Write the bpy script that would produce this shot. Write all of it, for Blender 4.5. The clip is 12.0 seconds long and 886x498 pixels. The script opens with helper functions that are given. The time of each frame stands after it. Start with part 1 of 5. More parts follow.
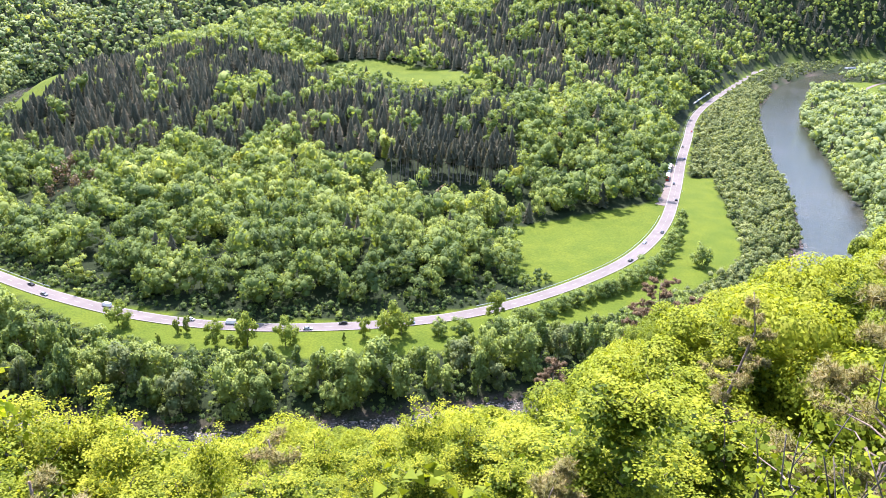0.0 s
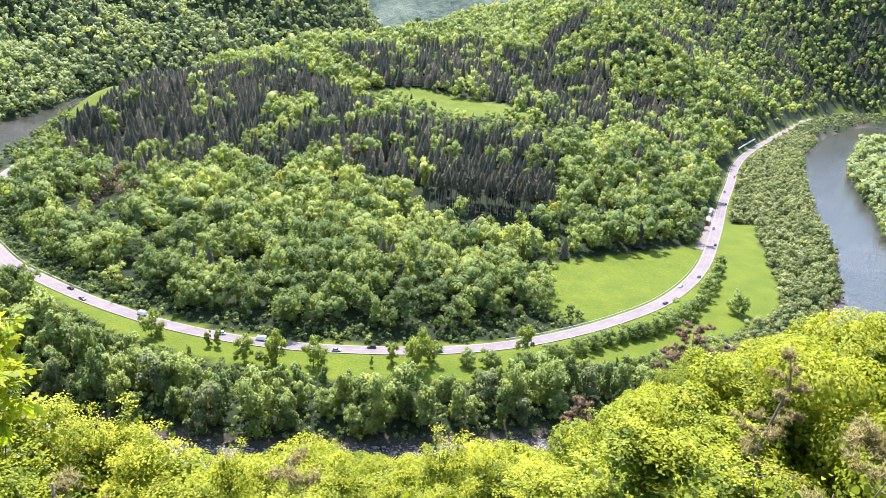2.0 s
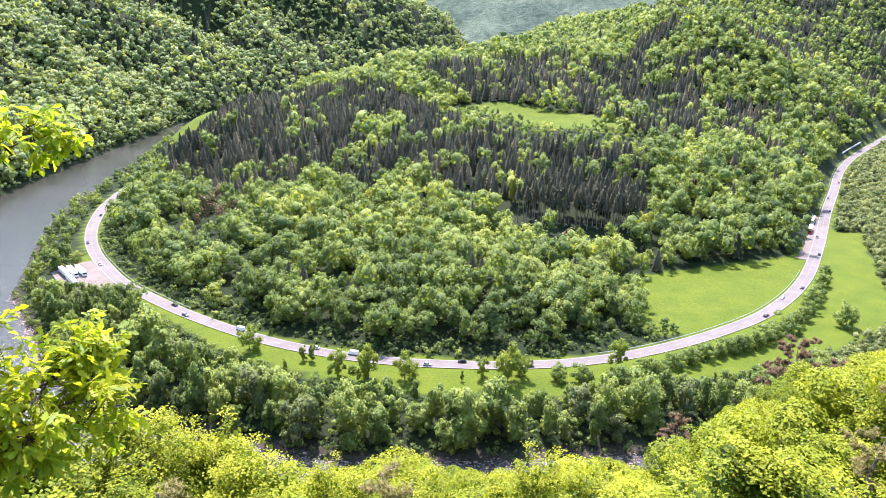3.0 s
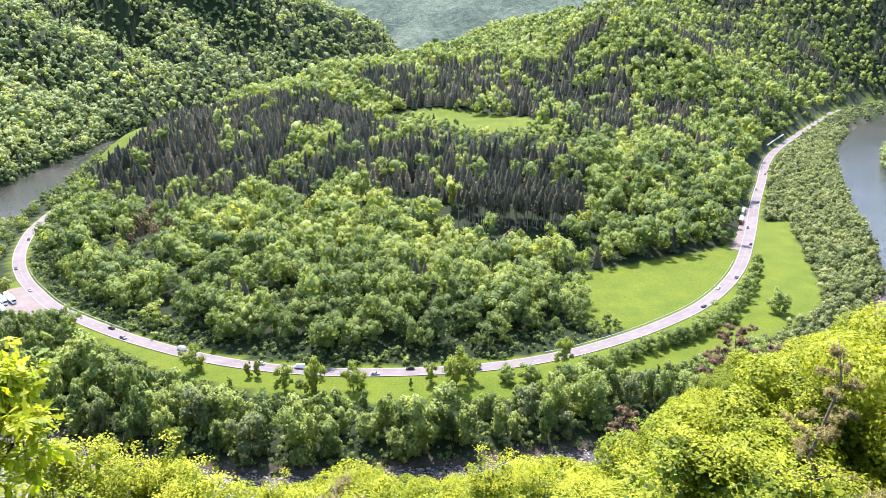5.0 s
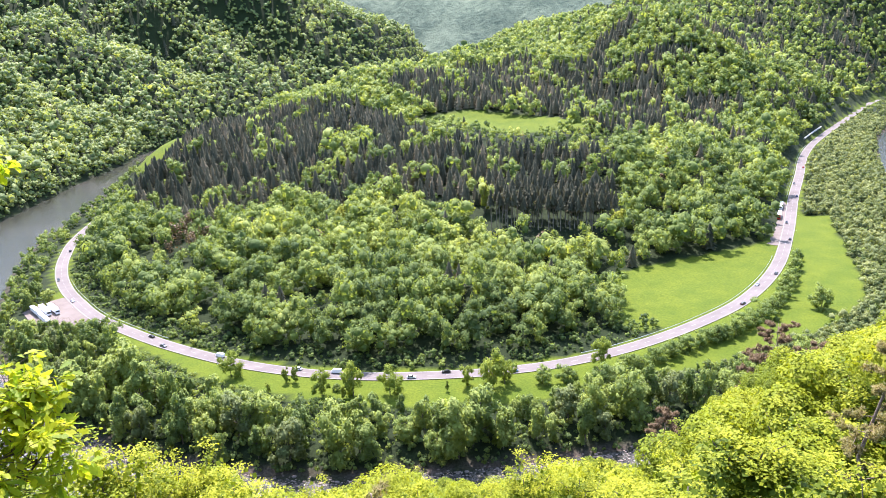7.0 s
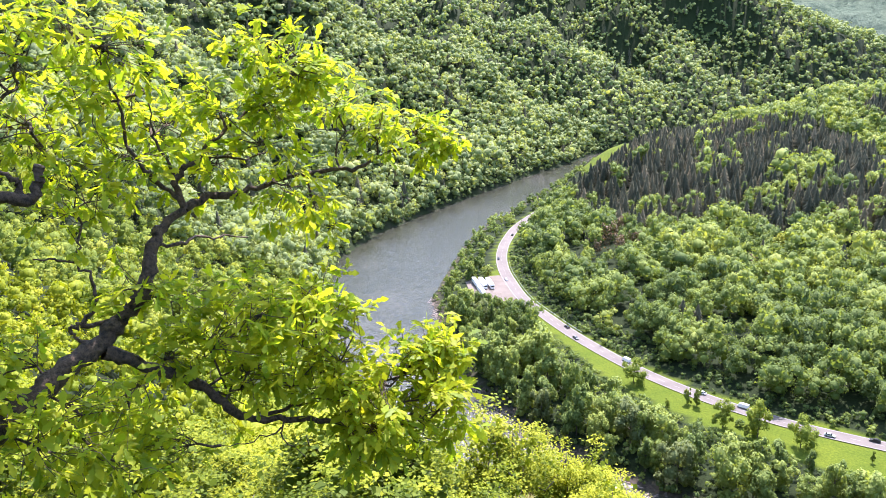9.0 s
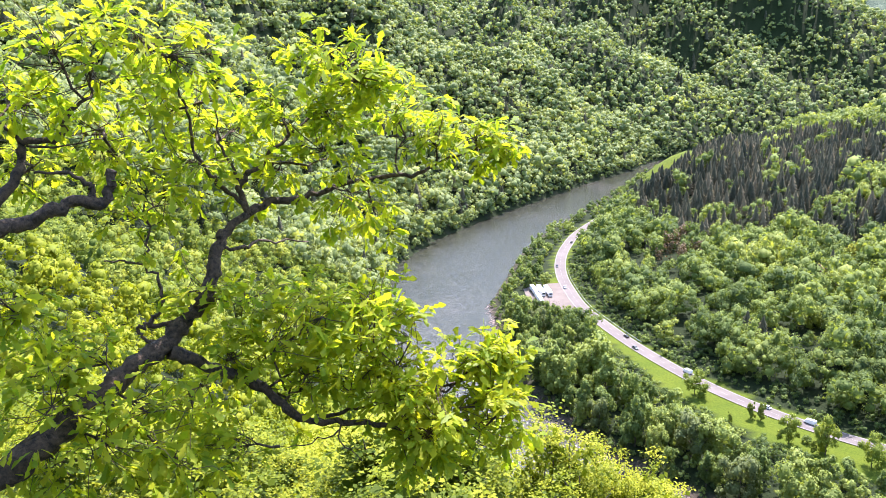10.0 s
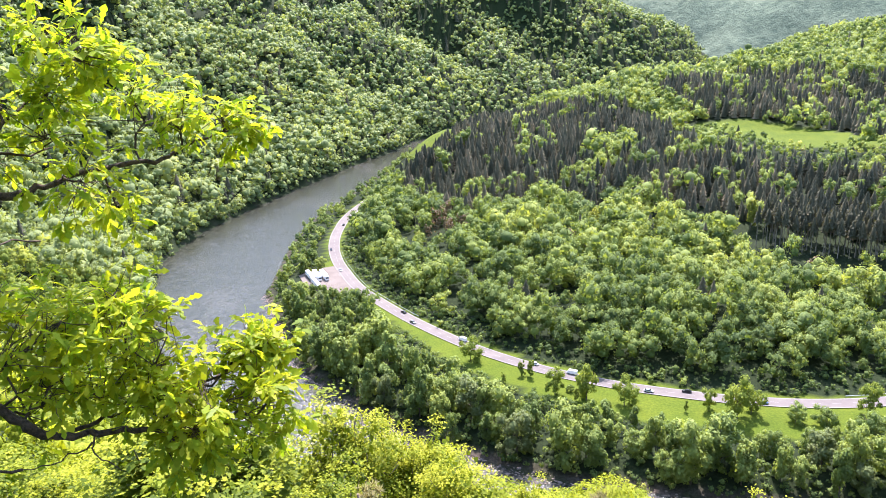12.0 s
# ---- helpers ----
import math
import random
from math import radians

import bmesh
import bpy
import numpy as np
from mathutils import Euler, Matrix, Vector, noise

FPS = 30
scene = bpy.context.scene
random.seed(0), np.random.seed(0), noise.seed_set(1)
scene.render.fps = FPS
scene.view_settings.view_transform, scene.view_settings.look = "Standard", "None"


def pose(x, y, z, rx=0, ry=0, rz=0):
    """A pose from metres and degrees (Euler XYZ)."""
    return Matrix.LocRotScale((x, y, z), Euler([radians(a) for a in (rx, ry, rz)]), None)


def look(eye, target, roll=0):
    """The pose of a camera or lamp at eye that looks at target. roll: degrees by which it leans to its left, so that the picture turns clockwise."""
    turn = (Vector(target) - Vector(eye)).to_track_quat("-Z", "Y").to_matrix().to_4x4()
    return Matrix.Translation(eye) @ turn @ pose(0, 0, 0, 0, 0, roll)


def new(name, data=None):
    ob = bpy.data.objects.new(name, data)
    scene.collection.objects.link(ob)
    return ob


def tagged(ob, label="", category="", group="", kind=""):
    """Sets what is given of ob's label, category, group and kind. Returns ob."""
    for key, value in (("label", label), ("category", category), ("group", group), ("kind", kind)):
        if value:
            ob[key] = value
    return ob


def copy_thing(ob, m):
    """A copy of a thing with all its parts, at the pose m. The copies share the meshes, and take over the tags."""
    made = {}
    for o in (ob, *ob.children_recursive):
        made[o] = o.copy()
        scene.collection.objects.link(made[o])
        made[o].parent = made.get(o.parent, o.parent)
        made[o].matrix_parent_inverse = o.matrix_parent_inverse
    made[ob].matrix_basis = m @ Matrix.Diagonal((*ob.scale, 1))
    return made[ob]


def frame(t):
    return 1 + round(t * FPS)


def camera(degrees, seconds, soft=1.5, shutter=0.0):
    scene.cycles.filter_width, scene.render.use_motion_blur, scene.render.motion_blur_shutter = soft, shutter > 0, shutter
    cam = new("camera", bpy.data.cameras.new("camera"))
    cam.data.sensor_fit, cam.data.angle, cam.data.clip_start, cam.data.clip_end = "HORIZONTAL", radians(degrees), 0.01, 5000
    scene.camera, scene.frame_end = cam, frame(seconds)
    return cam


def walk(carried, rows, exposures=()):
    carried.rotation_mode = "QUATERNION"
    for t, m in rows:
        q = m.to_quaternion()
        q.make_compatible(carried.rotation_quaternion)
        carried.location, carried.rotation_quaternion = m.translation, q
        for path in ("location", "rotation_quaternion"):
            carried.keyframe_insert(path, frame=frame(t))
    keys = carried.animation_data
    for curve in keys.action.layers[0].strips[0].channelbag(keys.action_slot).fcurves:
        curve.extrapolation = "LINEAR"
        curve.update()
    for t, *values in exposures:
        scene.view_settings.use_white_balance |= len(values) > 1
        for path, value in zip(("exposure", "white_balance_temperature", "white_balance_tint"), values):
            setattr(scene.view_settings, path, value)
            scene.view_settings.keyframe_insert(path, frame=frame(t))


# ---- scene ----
cam = camera(59.13, 12.0, soft=0.9)
EYE = Vector((0.0, 0.0, 168.0))
walk(cam, [(t, pose(EYE.x + aside, EYE.y + ahead, EYE.z + up, 90 + tilt, 0, turn) @ pose(0, 0, 0, 0, 0, lean)) for t, turn, tilt, lean, aside, ahead, up in (
    (0, 0, -20.39, 1.35, 0, -0.57, 0.22), (0.5, 0.21, -19.8, 1.42, 0, -0.57, 0.22), (1, 1.89, -18.93, 1.49, 0, -0.56, 0.22), (1.5, 3, -18.23, 3.06, 0, -0.56, 0.22),
    (2, 2.75, -18.36, 4.06, 0, -0.55, 0.22), (2.5, 9.89, -18.13, 1.49, 0, -0.54, 0.22), (3, 9.63, -17.61, 1.07, 0, -0.52, 0.21), (3.2, 6.75, -17.76, 1.4, 0, -0.51, 0.2),
    (4.8, 5.1, -17.1, -0.1, 0, -0.37, 0.15), (5, 5.21, -17.11, -0.42, 0, -0.36, 0.14), (5.5, 8.52, -17.97, -1.04, 0, -0.33, 0.13), (6, 7.83, -18.27, -1.49, 0, -0.29, 0.12),
    (6.5, 7.27, -17.36, -2.32, 0, -0.25, 0.1), (6.7, 7.02, -16.98, -2.59, 0, -0.22, 0.09), (8.3, 28.67, -15.54, -0.53, -0.01, -0.01, 0.01), (8.5, 34.35, -15.41, -0.6, -0.005, 0, 0),
    (9, 39.4, -15.26, -0.9, 0, 0, 0), (9.5, 40.89, -15.2, -1.4, 0, 0, 0), (10, 43.79, -14.71, -1.34, 0, 0, 0), (10.5, 43.34, -14.82, -1.36, 0, 0, 0),
    (11, 38.29, -15.47, -0.43, 0.03, 0, -0.015), (11.5, 32.01, -16.57, 0.22, 0.055, 0.02, -0.02), (12, 26.71, -16.3, -1.32, 0.055, 0.07, -0.04))],
    exposures=[(0.0, 2.42, 6100, 14), (12.0, 2.39, 6200, 13)])

# ---- light: late spring noon, sun high ahead of the lookout ----
SUN_AZ, SUN_EL = -18.0, 57.0            # degrees from north (+y) towards east, degrees above the horizon
world = bpy.data.worlds.new("sky")
scene.world = world
world.use_nodes = True
wn = world.node_tree.nodes
sky = wn.new("ShaderNodeTexSky")
sky.sky_type, sky.sun_disc = "NISHITA", False
sky.sun_elevation, sky.sun_rotation = radians(SUN_EL), radians(SUN_AZ)
sky.air_density, sky.dust_density = 1.0, 1.5
world.node_tree.links.new(sky.outputs[0], wn["Background"].inputs[0])
wn["Background"].inputs[1].default_value = 0.15
sun = new("sun", bpy.data.lights.new("sun", "SUN"))
sun.data.energy, sun.data.angle, sun.data.color = 3.3, radians(0.53), (1.0, 0.905, 0.935)
a, e = radians(SUN_AZ), radians(SUN_EL)
sun.matrix_world = look((math.sin(a) * math.cos(e) * 500, math.cos(a) * math.cos(e) * 500, math.sin(e) * 500), (0, 0, 0))


# ---- materials ----
def material(name):
    m = bpy.data.materials.new(name)
    m.use_nodes = True
    return m, m.node_tree.nodes, m.node_tree.links, m.node_tree.nodes["Principled BSDF"]


def ramp(n, stops):
    r = n.new("ShaderNodeValToRGB")
    el = r.color_ramp.elements
    el[0].position, el[0].color = stops[0][0], (*stops[0][1], 1)
    el[1].position, el[1].color = stops[-1][0], (*stops[-1][1], 1)
    for p, c in stops[1:-1]:
        k = el.new(p)
        k.color = (*c, 1)
    return r


def noise_node(n, l, scale, detail=3.0, rough=0.6, coord="Object"):
    tc = n.new("ShaderNodeTexCoord")
    t = n.new("ShaderNodeTexNoise")
    t.inputs["Scale"].default_value, t.inputs["Detail"].default_value, t.inputs["Roughness"].default_value = scale, detail, rough
    l.new(tc.outputs[coord], t.inputs["Vector"])
    return t


def mixc(n, l, kind, fac, a, b):
    m = n.new("ShaderNodeMix")
    m.data_type, m.blend_type = "RGBA", kind
    for sock, v in ((m.inputs[0], fac), (m.inputs[6], a), (m.inputs[7], b)):
        if hasattr(v, "links"):
            l.new(v, sock)
        else:
            sock.default_value = v if isinstance(v, float) else (*v, 1)
    return m.outputs[2]


def foliage(name, stops, through_it=0.35, gloss=0.25, rough=0.5, grain_scale=1.1, bump=0.0):
    """Leaves: colour by each tree's own tone, each leaf a little different, light passing through."""
    m, n, l, p = material(name)
    at = n.new("ShaderNodeAttribute")
    at.attribute_name = "tone"
    geo = n.new("ShaderNodeNewGeometry")
    add = n.new("ShaderNodeMath")
    add.operation = "MULTIPLY_ADD"
    l.new(geo.outputs["Random Per Island"], add.inputs[0])
    add.inputs[1].default_value = 0.22
    l.new(at.outputs["Fac"], add.inputs[2])
    big = noise_node(n, l, 0.011, 2.0)
    add2 = n.new("ShaderNodeMath")
    add2.operation = "MULTIPLY_ADD"
    l.new(big.outputs[0], add2.inputs[0])
    add2.inputs[1].default_value = 0.5
    l.new(add.outputs[0], add2.inputs[2])
    sub = n.new("ShaderNodeMath")
    sub.operation = "SUBTRACT"
    l.new(add2.outputs[0], sub.inputs[0])
    sub.inputs[1].default_value = 0.74
    r = ramp(n, stops)
    fine = noise_node(n, l, grain_scale * 1.5, 3.0, 0.7)
    add3 = n.new("ShaderNodeMath")
    add3.operation = "MULTIPLY_ADD"
    l.new(fine.outputs[0], add3.inputs[0])
    add3.inputs[1].default_value = 0.8
    l.new(sub.outputs[0], add3.inputs[2])
    l.new(add3.outputs[0], r.inputs[0])
    l.new(r.outputs[0], p.inputs["Base Color"])
    p.inputs["Roughness"].default_value = rough
    p.inputs["Specular IOR Level"].default_value = gloss
    if bump:
        grain = noise_node(n, l, grain_scale, 4.0, 0.75)
        b = n.new("ShaderNodeBump")
        b.inputs["Strength"].default_value, b.inputs["Distance"].default_value = bump, 1.0 / grain_scale
        l.new(grain.outputs[0], b.inputs["Height"])
        l.new(b.outputs[0], p.inputs["Normal"])
    tr = n.new("ShaderNodeBsdfTranslucent")
    warm = mixc(n, l, "MULTIPLY", 1.0, r.outputs[0], (1.25, 1.2, 0.5))
    l.new(warm, tr.inputs[0])
    mix = n.new("ShaderNodeMixShader")
    mix.inputs[0].default_value = through_it
    l.new(p.outputs[0], mix.inputs[1])
    l.new(tr.outputs[0], mix.inputs[2])
    l.new(mix.outputs[0], n["Material Output"].inputs[0])
    return m


LEAF_WOOD = foliage("broadleaf_foliage", [(0.0, (0.08, 0.118, 0.042)), (0.35, (0.152, 0.206, 0.058)), (0.7, (0.258, 0.308, 0.08)), (1.0, (0.37, 0.4, 0.105))], 0.45, 0.1, 0.65, 1.3, 0.7)
LEAF_WILLOW = foliage("willow_foliage", [(0.0, (0.105, 0.135, 0.055)), (0.5, (0.18, 0.21, 0.08)), (1.0, (0.29, 0.31, 0.125))], 0.4, 0.08, 0.65, 1.5, 0.6)
LEAF_SPRUCE = foliage("spruce_needles", [(0.0, (0.05, 0.054, 0.034)), (0.5, (0.115, 0.106, 0.064)), (1.0, (0.24, 0.19, 0.115))], 0.2, 0.1, 0.7, 1.4, 0.3)
# slope leaves lighter and bluer than the spur's: distance haze put into their colour
LEAF_SLOPE = foliage("haze_tinted_slope_foliage", [(0.0, (0.135, 0.183, 0.072)), (0.5, (0.24, 0.29, 0.108)), (1.0, (0.38, 0.41, 0.15))], 0.45, 0.12, 0.6, 0.8, 0.6)
LEAF_FRESH = foliage("fresh_spring_leaves", [(0.0, (0.075, 0.112, 0.009)), (0.5, (0.182, 0.218, 0.012)), (1.0, (0.33, 0.34, 0.022))], 0.4, 0.1, 0.6, 2.5)
LEAF_HILL = foliage("light_hillside_foliage", [(0.0, (0.1, 0.145, 0.03)), (0.5, (0.185, 0.23, 0.042)), (1.0, (0.33, 0.35, 0.065))], 0.42, 0.06, 0.7, 1.0, 0.6)
LEAF_OAK = foliage("young_oak_leaves", [(0.0, (0.1, 0.2, 0.02)), (0.45, (0.25, 0.35, 0.022)), (1.0, (0.5, 0.5, 0.028))], 0.68, 0.22, 0.5, 5.0)
LEAF_BRIGHT = foliage("bright_yellow_green_foliage", [(0.0, (0.2, 0.23, 0.04)), (1.0, (0.42, 0.42, 0.08))], 0.4, 0.06, 0.7, 1.3, 0.6)
NEEDLE_PINE = foliage("olive_pine_needles", [(0.0, (0.115, 0.117, 0.035)), (0.6, (0.205, 0.183, 0.06)), (1.0, (0.31, 0.22, 0.11))], 0.3, 0.2)
TWIG_RED = foliage("leafless_reddish_twigs", [(0.0, (0.14, 0.105, 0.085)), (1.0, (0.27, 0.215, 0.18))], 0.2, 0.1)
LEAF_DRY = foliage("withered_foliage", [(0.0, (0.085, 0.062, 0.036)), (1.0, (0.2, 0.14, 0.085))], 0.2, 0.1)


def bark_material(name, dark, light, scale=9.0):
    m, n, l, p = material(name)
    t = noise_node(n, l, scale, 6.0, 0.7)
    r = ramp(n, [(0.35, dark), (0.7, light)])
    l.new(t.outputs[0], r.inputs[0])
    l.new(r.outputs[0], p.inputs["Base Color"])
    p.inputs["Roughness"].default_value = 0.9
    b = n.new("ShaderNodeBump")
    b.inputs["Strength"].default_value = 1.0
    b.inputs["Distance"].default_value = 0.03
    l.new(t.outputs[0], b.inputs["Height"])
    l.new(b.outputs[0], p.inputs["Normal"])
    return m


BARK = bark_material("grey_brown_bark", (0.05, 0.04, 0.03), (0.2, 0.16, 0.12), 3.0)
BARK_OAK = bark_material("oak_bark", (0.012, 0.008, 0.005), (0.15, 0.095, 0.058), 30.0)
BARK_PINE = bark_material("pine_bark", (0.12, 0.075, 0.05), (0.32, 0.24, 0.18), 12.0)
BARK_PALE = bark_material("pale_spruce_bark", (0.16, 0.13, 0.1), (0.32, 0.27, 0.22))


def ground_material():
    m, n, l, p = material("valley_ground")
    at = n.new("ShaderNodeAttribute")
    at.attribute_name = "meadow"
    bk = n.new("ShaderNodeAttribute")
    bk.attribute_name = "bank"
    g1, g2 = noise_node(n, l, 0.06, 4.0), noise_node(n, l, 0.9, 5.0, 0.7)
    grass = ramp(n, [(0.3, (0.055, 0.083, 0.008)), (0.7, (0.082, 0.106, 0.01))])
    l.new(g1.outputs[0], grass.inputs[0])
    tuft = ramp(n, [(0.3, (0.6, 0.66, 0.55)), (0.7, (1.3, 1.22, 1.1))])
    l.new(g2.outputs[0], tuft.inputs[0])
    grassc = mixc(n, l, "MULTIPLY", 1.0, grass.outputs[0], tuft.outputs[0])
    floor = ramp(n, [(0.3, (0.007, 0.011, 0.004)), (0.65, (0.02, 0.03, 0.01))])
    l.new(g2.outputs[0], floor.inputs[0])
    soil = ramp(n, [(0.35, (0.035, 0.026, 0.02)), (0.6, (0.085, 0.066, 0.052)), (0.75, (0.15, 0.125, 0.11))])
    l.new(g2.outputs[0], soil.inputs[0])
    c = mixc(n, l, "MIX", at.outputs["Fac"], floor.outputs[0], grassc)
    c = mixc(n, l, "MIX", bk.outputs["Fac"], c, soil.outputs[0])
    l.new(c, p.inputs["Base Color"])
    p.inputs["Roughness"].default_value = 0.95
    p.inputs["Specular IOR Level"].default_value = 0.1
    b = n.new("ShaderNodeBump")
    b.inputs["Strength"].default_value, b.inputs["Distance"].default_value = 0.8, 0.3
    l.new(g2.outputs[0], b.inputs["Height"])
    l.new(b.outputs[0], p.inputs["Normal"])
    return m


def water_material():
    m, n, l, p = material("river_water")
    r1, r2 = noise_node(n, l, 0.75, 6.0, 0.7), noise_node(n, l, 0.3, 6.0, 0.72)
    body = ramp(n, [(0.36, (0.012, 0.014, 0.01)), (0.66, (0.046, 0.046, 0.034))])
    l.new(r2.outputs[0], body.inputs[0])
    # white riffles where the bed is shallow
    rif = noise_node(n, l, 0.008, 2.0)
    lim = ramp(n, [(0.5, (0, 0, 0)), (0.64, (1, 1, 1))])
    l.new(rif.outputs[0], lim.inputs[0])
    fo = noise_node(n, l, 0.45, 6.0, 0.75)
    fr = ramp(n, [(0.47, (0, 0, 0)), (0.58, (1, 1, 1))])
    l.new(fo.outputs[0], fr.inputs[0])
    # the shallow rapid at the head of the bend
    geo, xyz, near = n.new("ShaderNodeNewGeometry"), n.new("ShaderNodeSeparateXYZ"), n.new("ShaderNodeMapRange")
    l.new(geo.outputs["Position"], xyz.inputs[0])
    l.new(xyz.outputs["Y"], near.inputs[0])
    near.inputs[1].default_value, near.inputs[2].default_value, near.inputs[3].default_value, near.inputs[4].default_value = 345, 305, 0, 1
    shallow = mixc(n, l, "LIGHTEN", 1.0, lim.outputs[0], near.outputs[0])
    foam = mixc(n, l, "MULTIPLY", 1.0, shallow, fr.outputs[0])
    c = mixc(n, l, "MIX", foam, body.outputs[0], (0.072, 0.066, 0.058))
    l.new(c, p.inputs["Base Color"])
    p.inputs["Roughness"].default_value = 0.1
    p.inputs["IOR"].default_value = 1.33
    b = n.new("ShaderNodeBump")
    b.inputs["Strength"].default_value, b.inputs["Distance"].default_value = 1.0, 0.32
    l.new(r1.outputs[0], b.inputs["Height"])
    l.new(b.outputs[0], p.inputs["Normal"])
    return m


def asphalt_material(name, dark, light):
    m, n, l, p = material(name)
    t1, t2 = noise_node(n, l, 0.08, 4.0), noise_node(n, l, 3.0, 5.0, 0.7)
    r = ramp(n, [(0.3, dark), (0.7, light)])
    l.new(t1.outputs[0], r.inputs[0])
    r2 = ramp(n, [(0.3, (0.85, 0.85, 0.85)), (0.7, (1.1, 1.1, 1.1))])
    l.new(t2.outputs[0], r2.inputs[0])
    l.new(mixc(n, l, "MULTIPLY", 1.0, r.outputs[0], r2.outputs[0]), p.inputs["Base Color"])
    p.inputs["Roughness"].default_value = 0.85
    p.inputs["Specular IOR Level"].default_value = 0.2
    return m


def paint(name, col, rough=0.5, metal=0.0, vary=0.08):
    m, n, l, p = material(name)
    t = noise_node(n, l, 2.5, 4.0)
    r = ramp(n, [(0.3, tuple(c * (1 - vary) for c in col)), (0.7, tuple(min(1, c * (1 + vary)) for c in col))])
    l.new(t.outputs[0], r.inputs[0])
    l.new(r.outputs[0], p.inputs["Base Color"])
    p.inputs["Roughness"].default_value, p.inputs["Metallic"].default_value = rough, metal
    return m


GROUND, WATER = ground_material(), water_material()
ASPHALT = asphalt_material("sunlit_worn_asphalt", (0.1, 0.084, 0.077), (0.142, 0.121, 0.111))
GRAVEL = asphalt_material("layby_gravel", (0.1, 0.08, 0.066), (0.15, 0.122, 0.105))
STONE = asphalt_material("river_stone", (0.15, 0.11, 0.09), (0.27, 0.215, 0.185))
LINE = paint("road_line_paint", (0.22, 0.215, 0.21), 0.8, 0.0, 0.25)
STEEL = paint("galvanised_steel", (0.5, 0.5, 0.5), 0.45, 0.7)
CONCRETE = paint("weathered_concrete", (0.42, 0.4, 0.37), 0.85)

# ---- plan of the valley: metres east and north of the lookout ----
ROAD = [(-425, 930), (-420, 800), (-412, 690), (-389, 589), (-366, 532), (-343, 491), (-319, 459), (-295, 434), (-270, 411), (-243, 393),
        (-205, 371), (-160, 351), (-123, 341), (-87, 337.5), (-53, 340), (-21, 346), (11, 357), (45, 377), (83, 409), (118, 449), (151, 509),
        (181, 591), (216, 699), (249, 794), (279, 883), (312, 962), (356, 1048), (429, 1180), (537, 1369), (640, 1480), (900, 1580), (1600, 1720), (4700, 2300)]
OUTER = [(-420, 4700), (-330, 2200), (-350, 1650), (-440, 1400), (-530, 1200), (-560, 1050), (-545, 936), (-537, 827), (-522, 722), (-506, 601), (-485, 496),
         (-451, 415), (-390, 345), (-335, 295), (-260, 235), (-182, 200), (-80, 182), (-10, 187), (60, 212), (150, 290), (230, 390), (304, 531), (321, 572),
         (347, 675), (389, 816), (428, 946), (505, 1099), (664, 1317), (760, 1400), (1000, 1450), (1600, 1560), (4700, 2050)]
INNER = [(-330, 4700), (-240, 2200), (-270, 1700), (-340, 1440), (-430, 1240), (-470, 1080), (-490, 900), (-468, 770), (-442, 660), (-423, 583), (-392, 505), (-360, 446),
         (-327, 386), (-274, 334), (-237, 300), (-200, 282), (-159, 265), (-126, 259), (-84, 256), (-25, 268), (39, 287), (110, 330), (165, 385), (201, 429), (239, 491),
         (272, 583), (306, 711), (365, 904), (408, 1020), (518, 1232), (635, 1370), (740, 1450), (1000, 1530), (1600, 1650), (4700, 2180)]
FIELD = [(30, 484), (75, 512), (150, 556), (172, 590), (160, 535), (128, 472), (88, 420), (52, 396), (38, 410), (44, 440)]     # meadow within the bend


def smooth_line(pts, step):
    """A Catmull-Rom curve through the points, about a point every step metres."""
    p = np.array(pts, float)
    p = np.vstack([2 * p[0] - p[1], p, 2 * p[-1] - p[-2]])
    out = []
    for i in range(1, len(p) - 2):
        n = max(1, int(np.linalg.norm(p[i + 1] - p[i]) / step))
        u = np.linspace(0, 1, n, endpoint=False)[:, None]
        a, b, c, d = p[i - 1], p[i], p[i + 1], p[i + 2]
        out.append(0.5 * (2 * b + (c - a) * u + (2 * a - 5 * b + 4 * c - d) * u ** 2 + (3 * b - a - 3 * c + d) * u ** 3))
    return np.vstack(out + [p[-2:-1]])


def line_distance(q, pts):
    """Distance of the points q (n, 2) from a polyline."""
    p = np.array(pts, float)
    best = np.full(len(q), 1e9)
    for a, b in zip(p[:-1], p[1:]):
        ab = b - a
        u = np.clip(((q - a) @ ab) / (ab @ ab), 0, 1)
        best = np.minimum(best, np.hypot(*(q - a - u[:, None] * ab).T))
    return best


def inside(q, poly):
    p = np.array(poly, float)
    hit = np.zeros(len(q), bool)
    for a, b in zip(p, np.roll(p, -1, 0)):
        c = ((a[1] > q[:, 1]) != (b[1] > q[:, 1]))
        with np.errstate(divide="ignore", invalid="ignore"):
            hit ^= c & (q[:, 0] < (b[0] - a[0]) * (q[:, 1] - a[1]) / (b[1] - a[1]) + a[0])
    return hit


HILL_EDGE = INNER[:5] + [(-452, 1090), (-436, 1000)] + ROAD
HILL_POLY = HILL_EDGE + [(4800, 4800), (-330, 4800)]
LOOP_POLY = OUTER + [(4900, 4900), (-420, 4900)]
BAND_POLY = INNER + [(4900, 4850), (-330, 4850)]


def wave(x, y, size, seed):
    """Rolling unevenness of about the given size, from -1 to 1."""
    r = np.random.RandomState(seed)
    s = 0
    for k in range(7):
        a, ph, f = r.uniform(0, 6.283), r.uniform(0, 6.283), r.uniform(0.6, 1.6) * 6.283 / size
        s = s + np.sin(f * (x * np.cos(a) + y * np.sin(a)) + ph)
    return s / 4.0


def smoothstep(a, b, v):
    u = np.clip((v - a) / (b - a), 0, 1)
    return u * u * (3 - 2 * u)


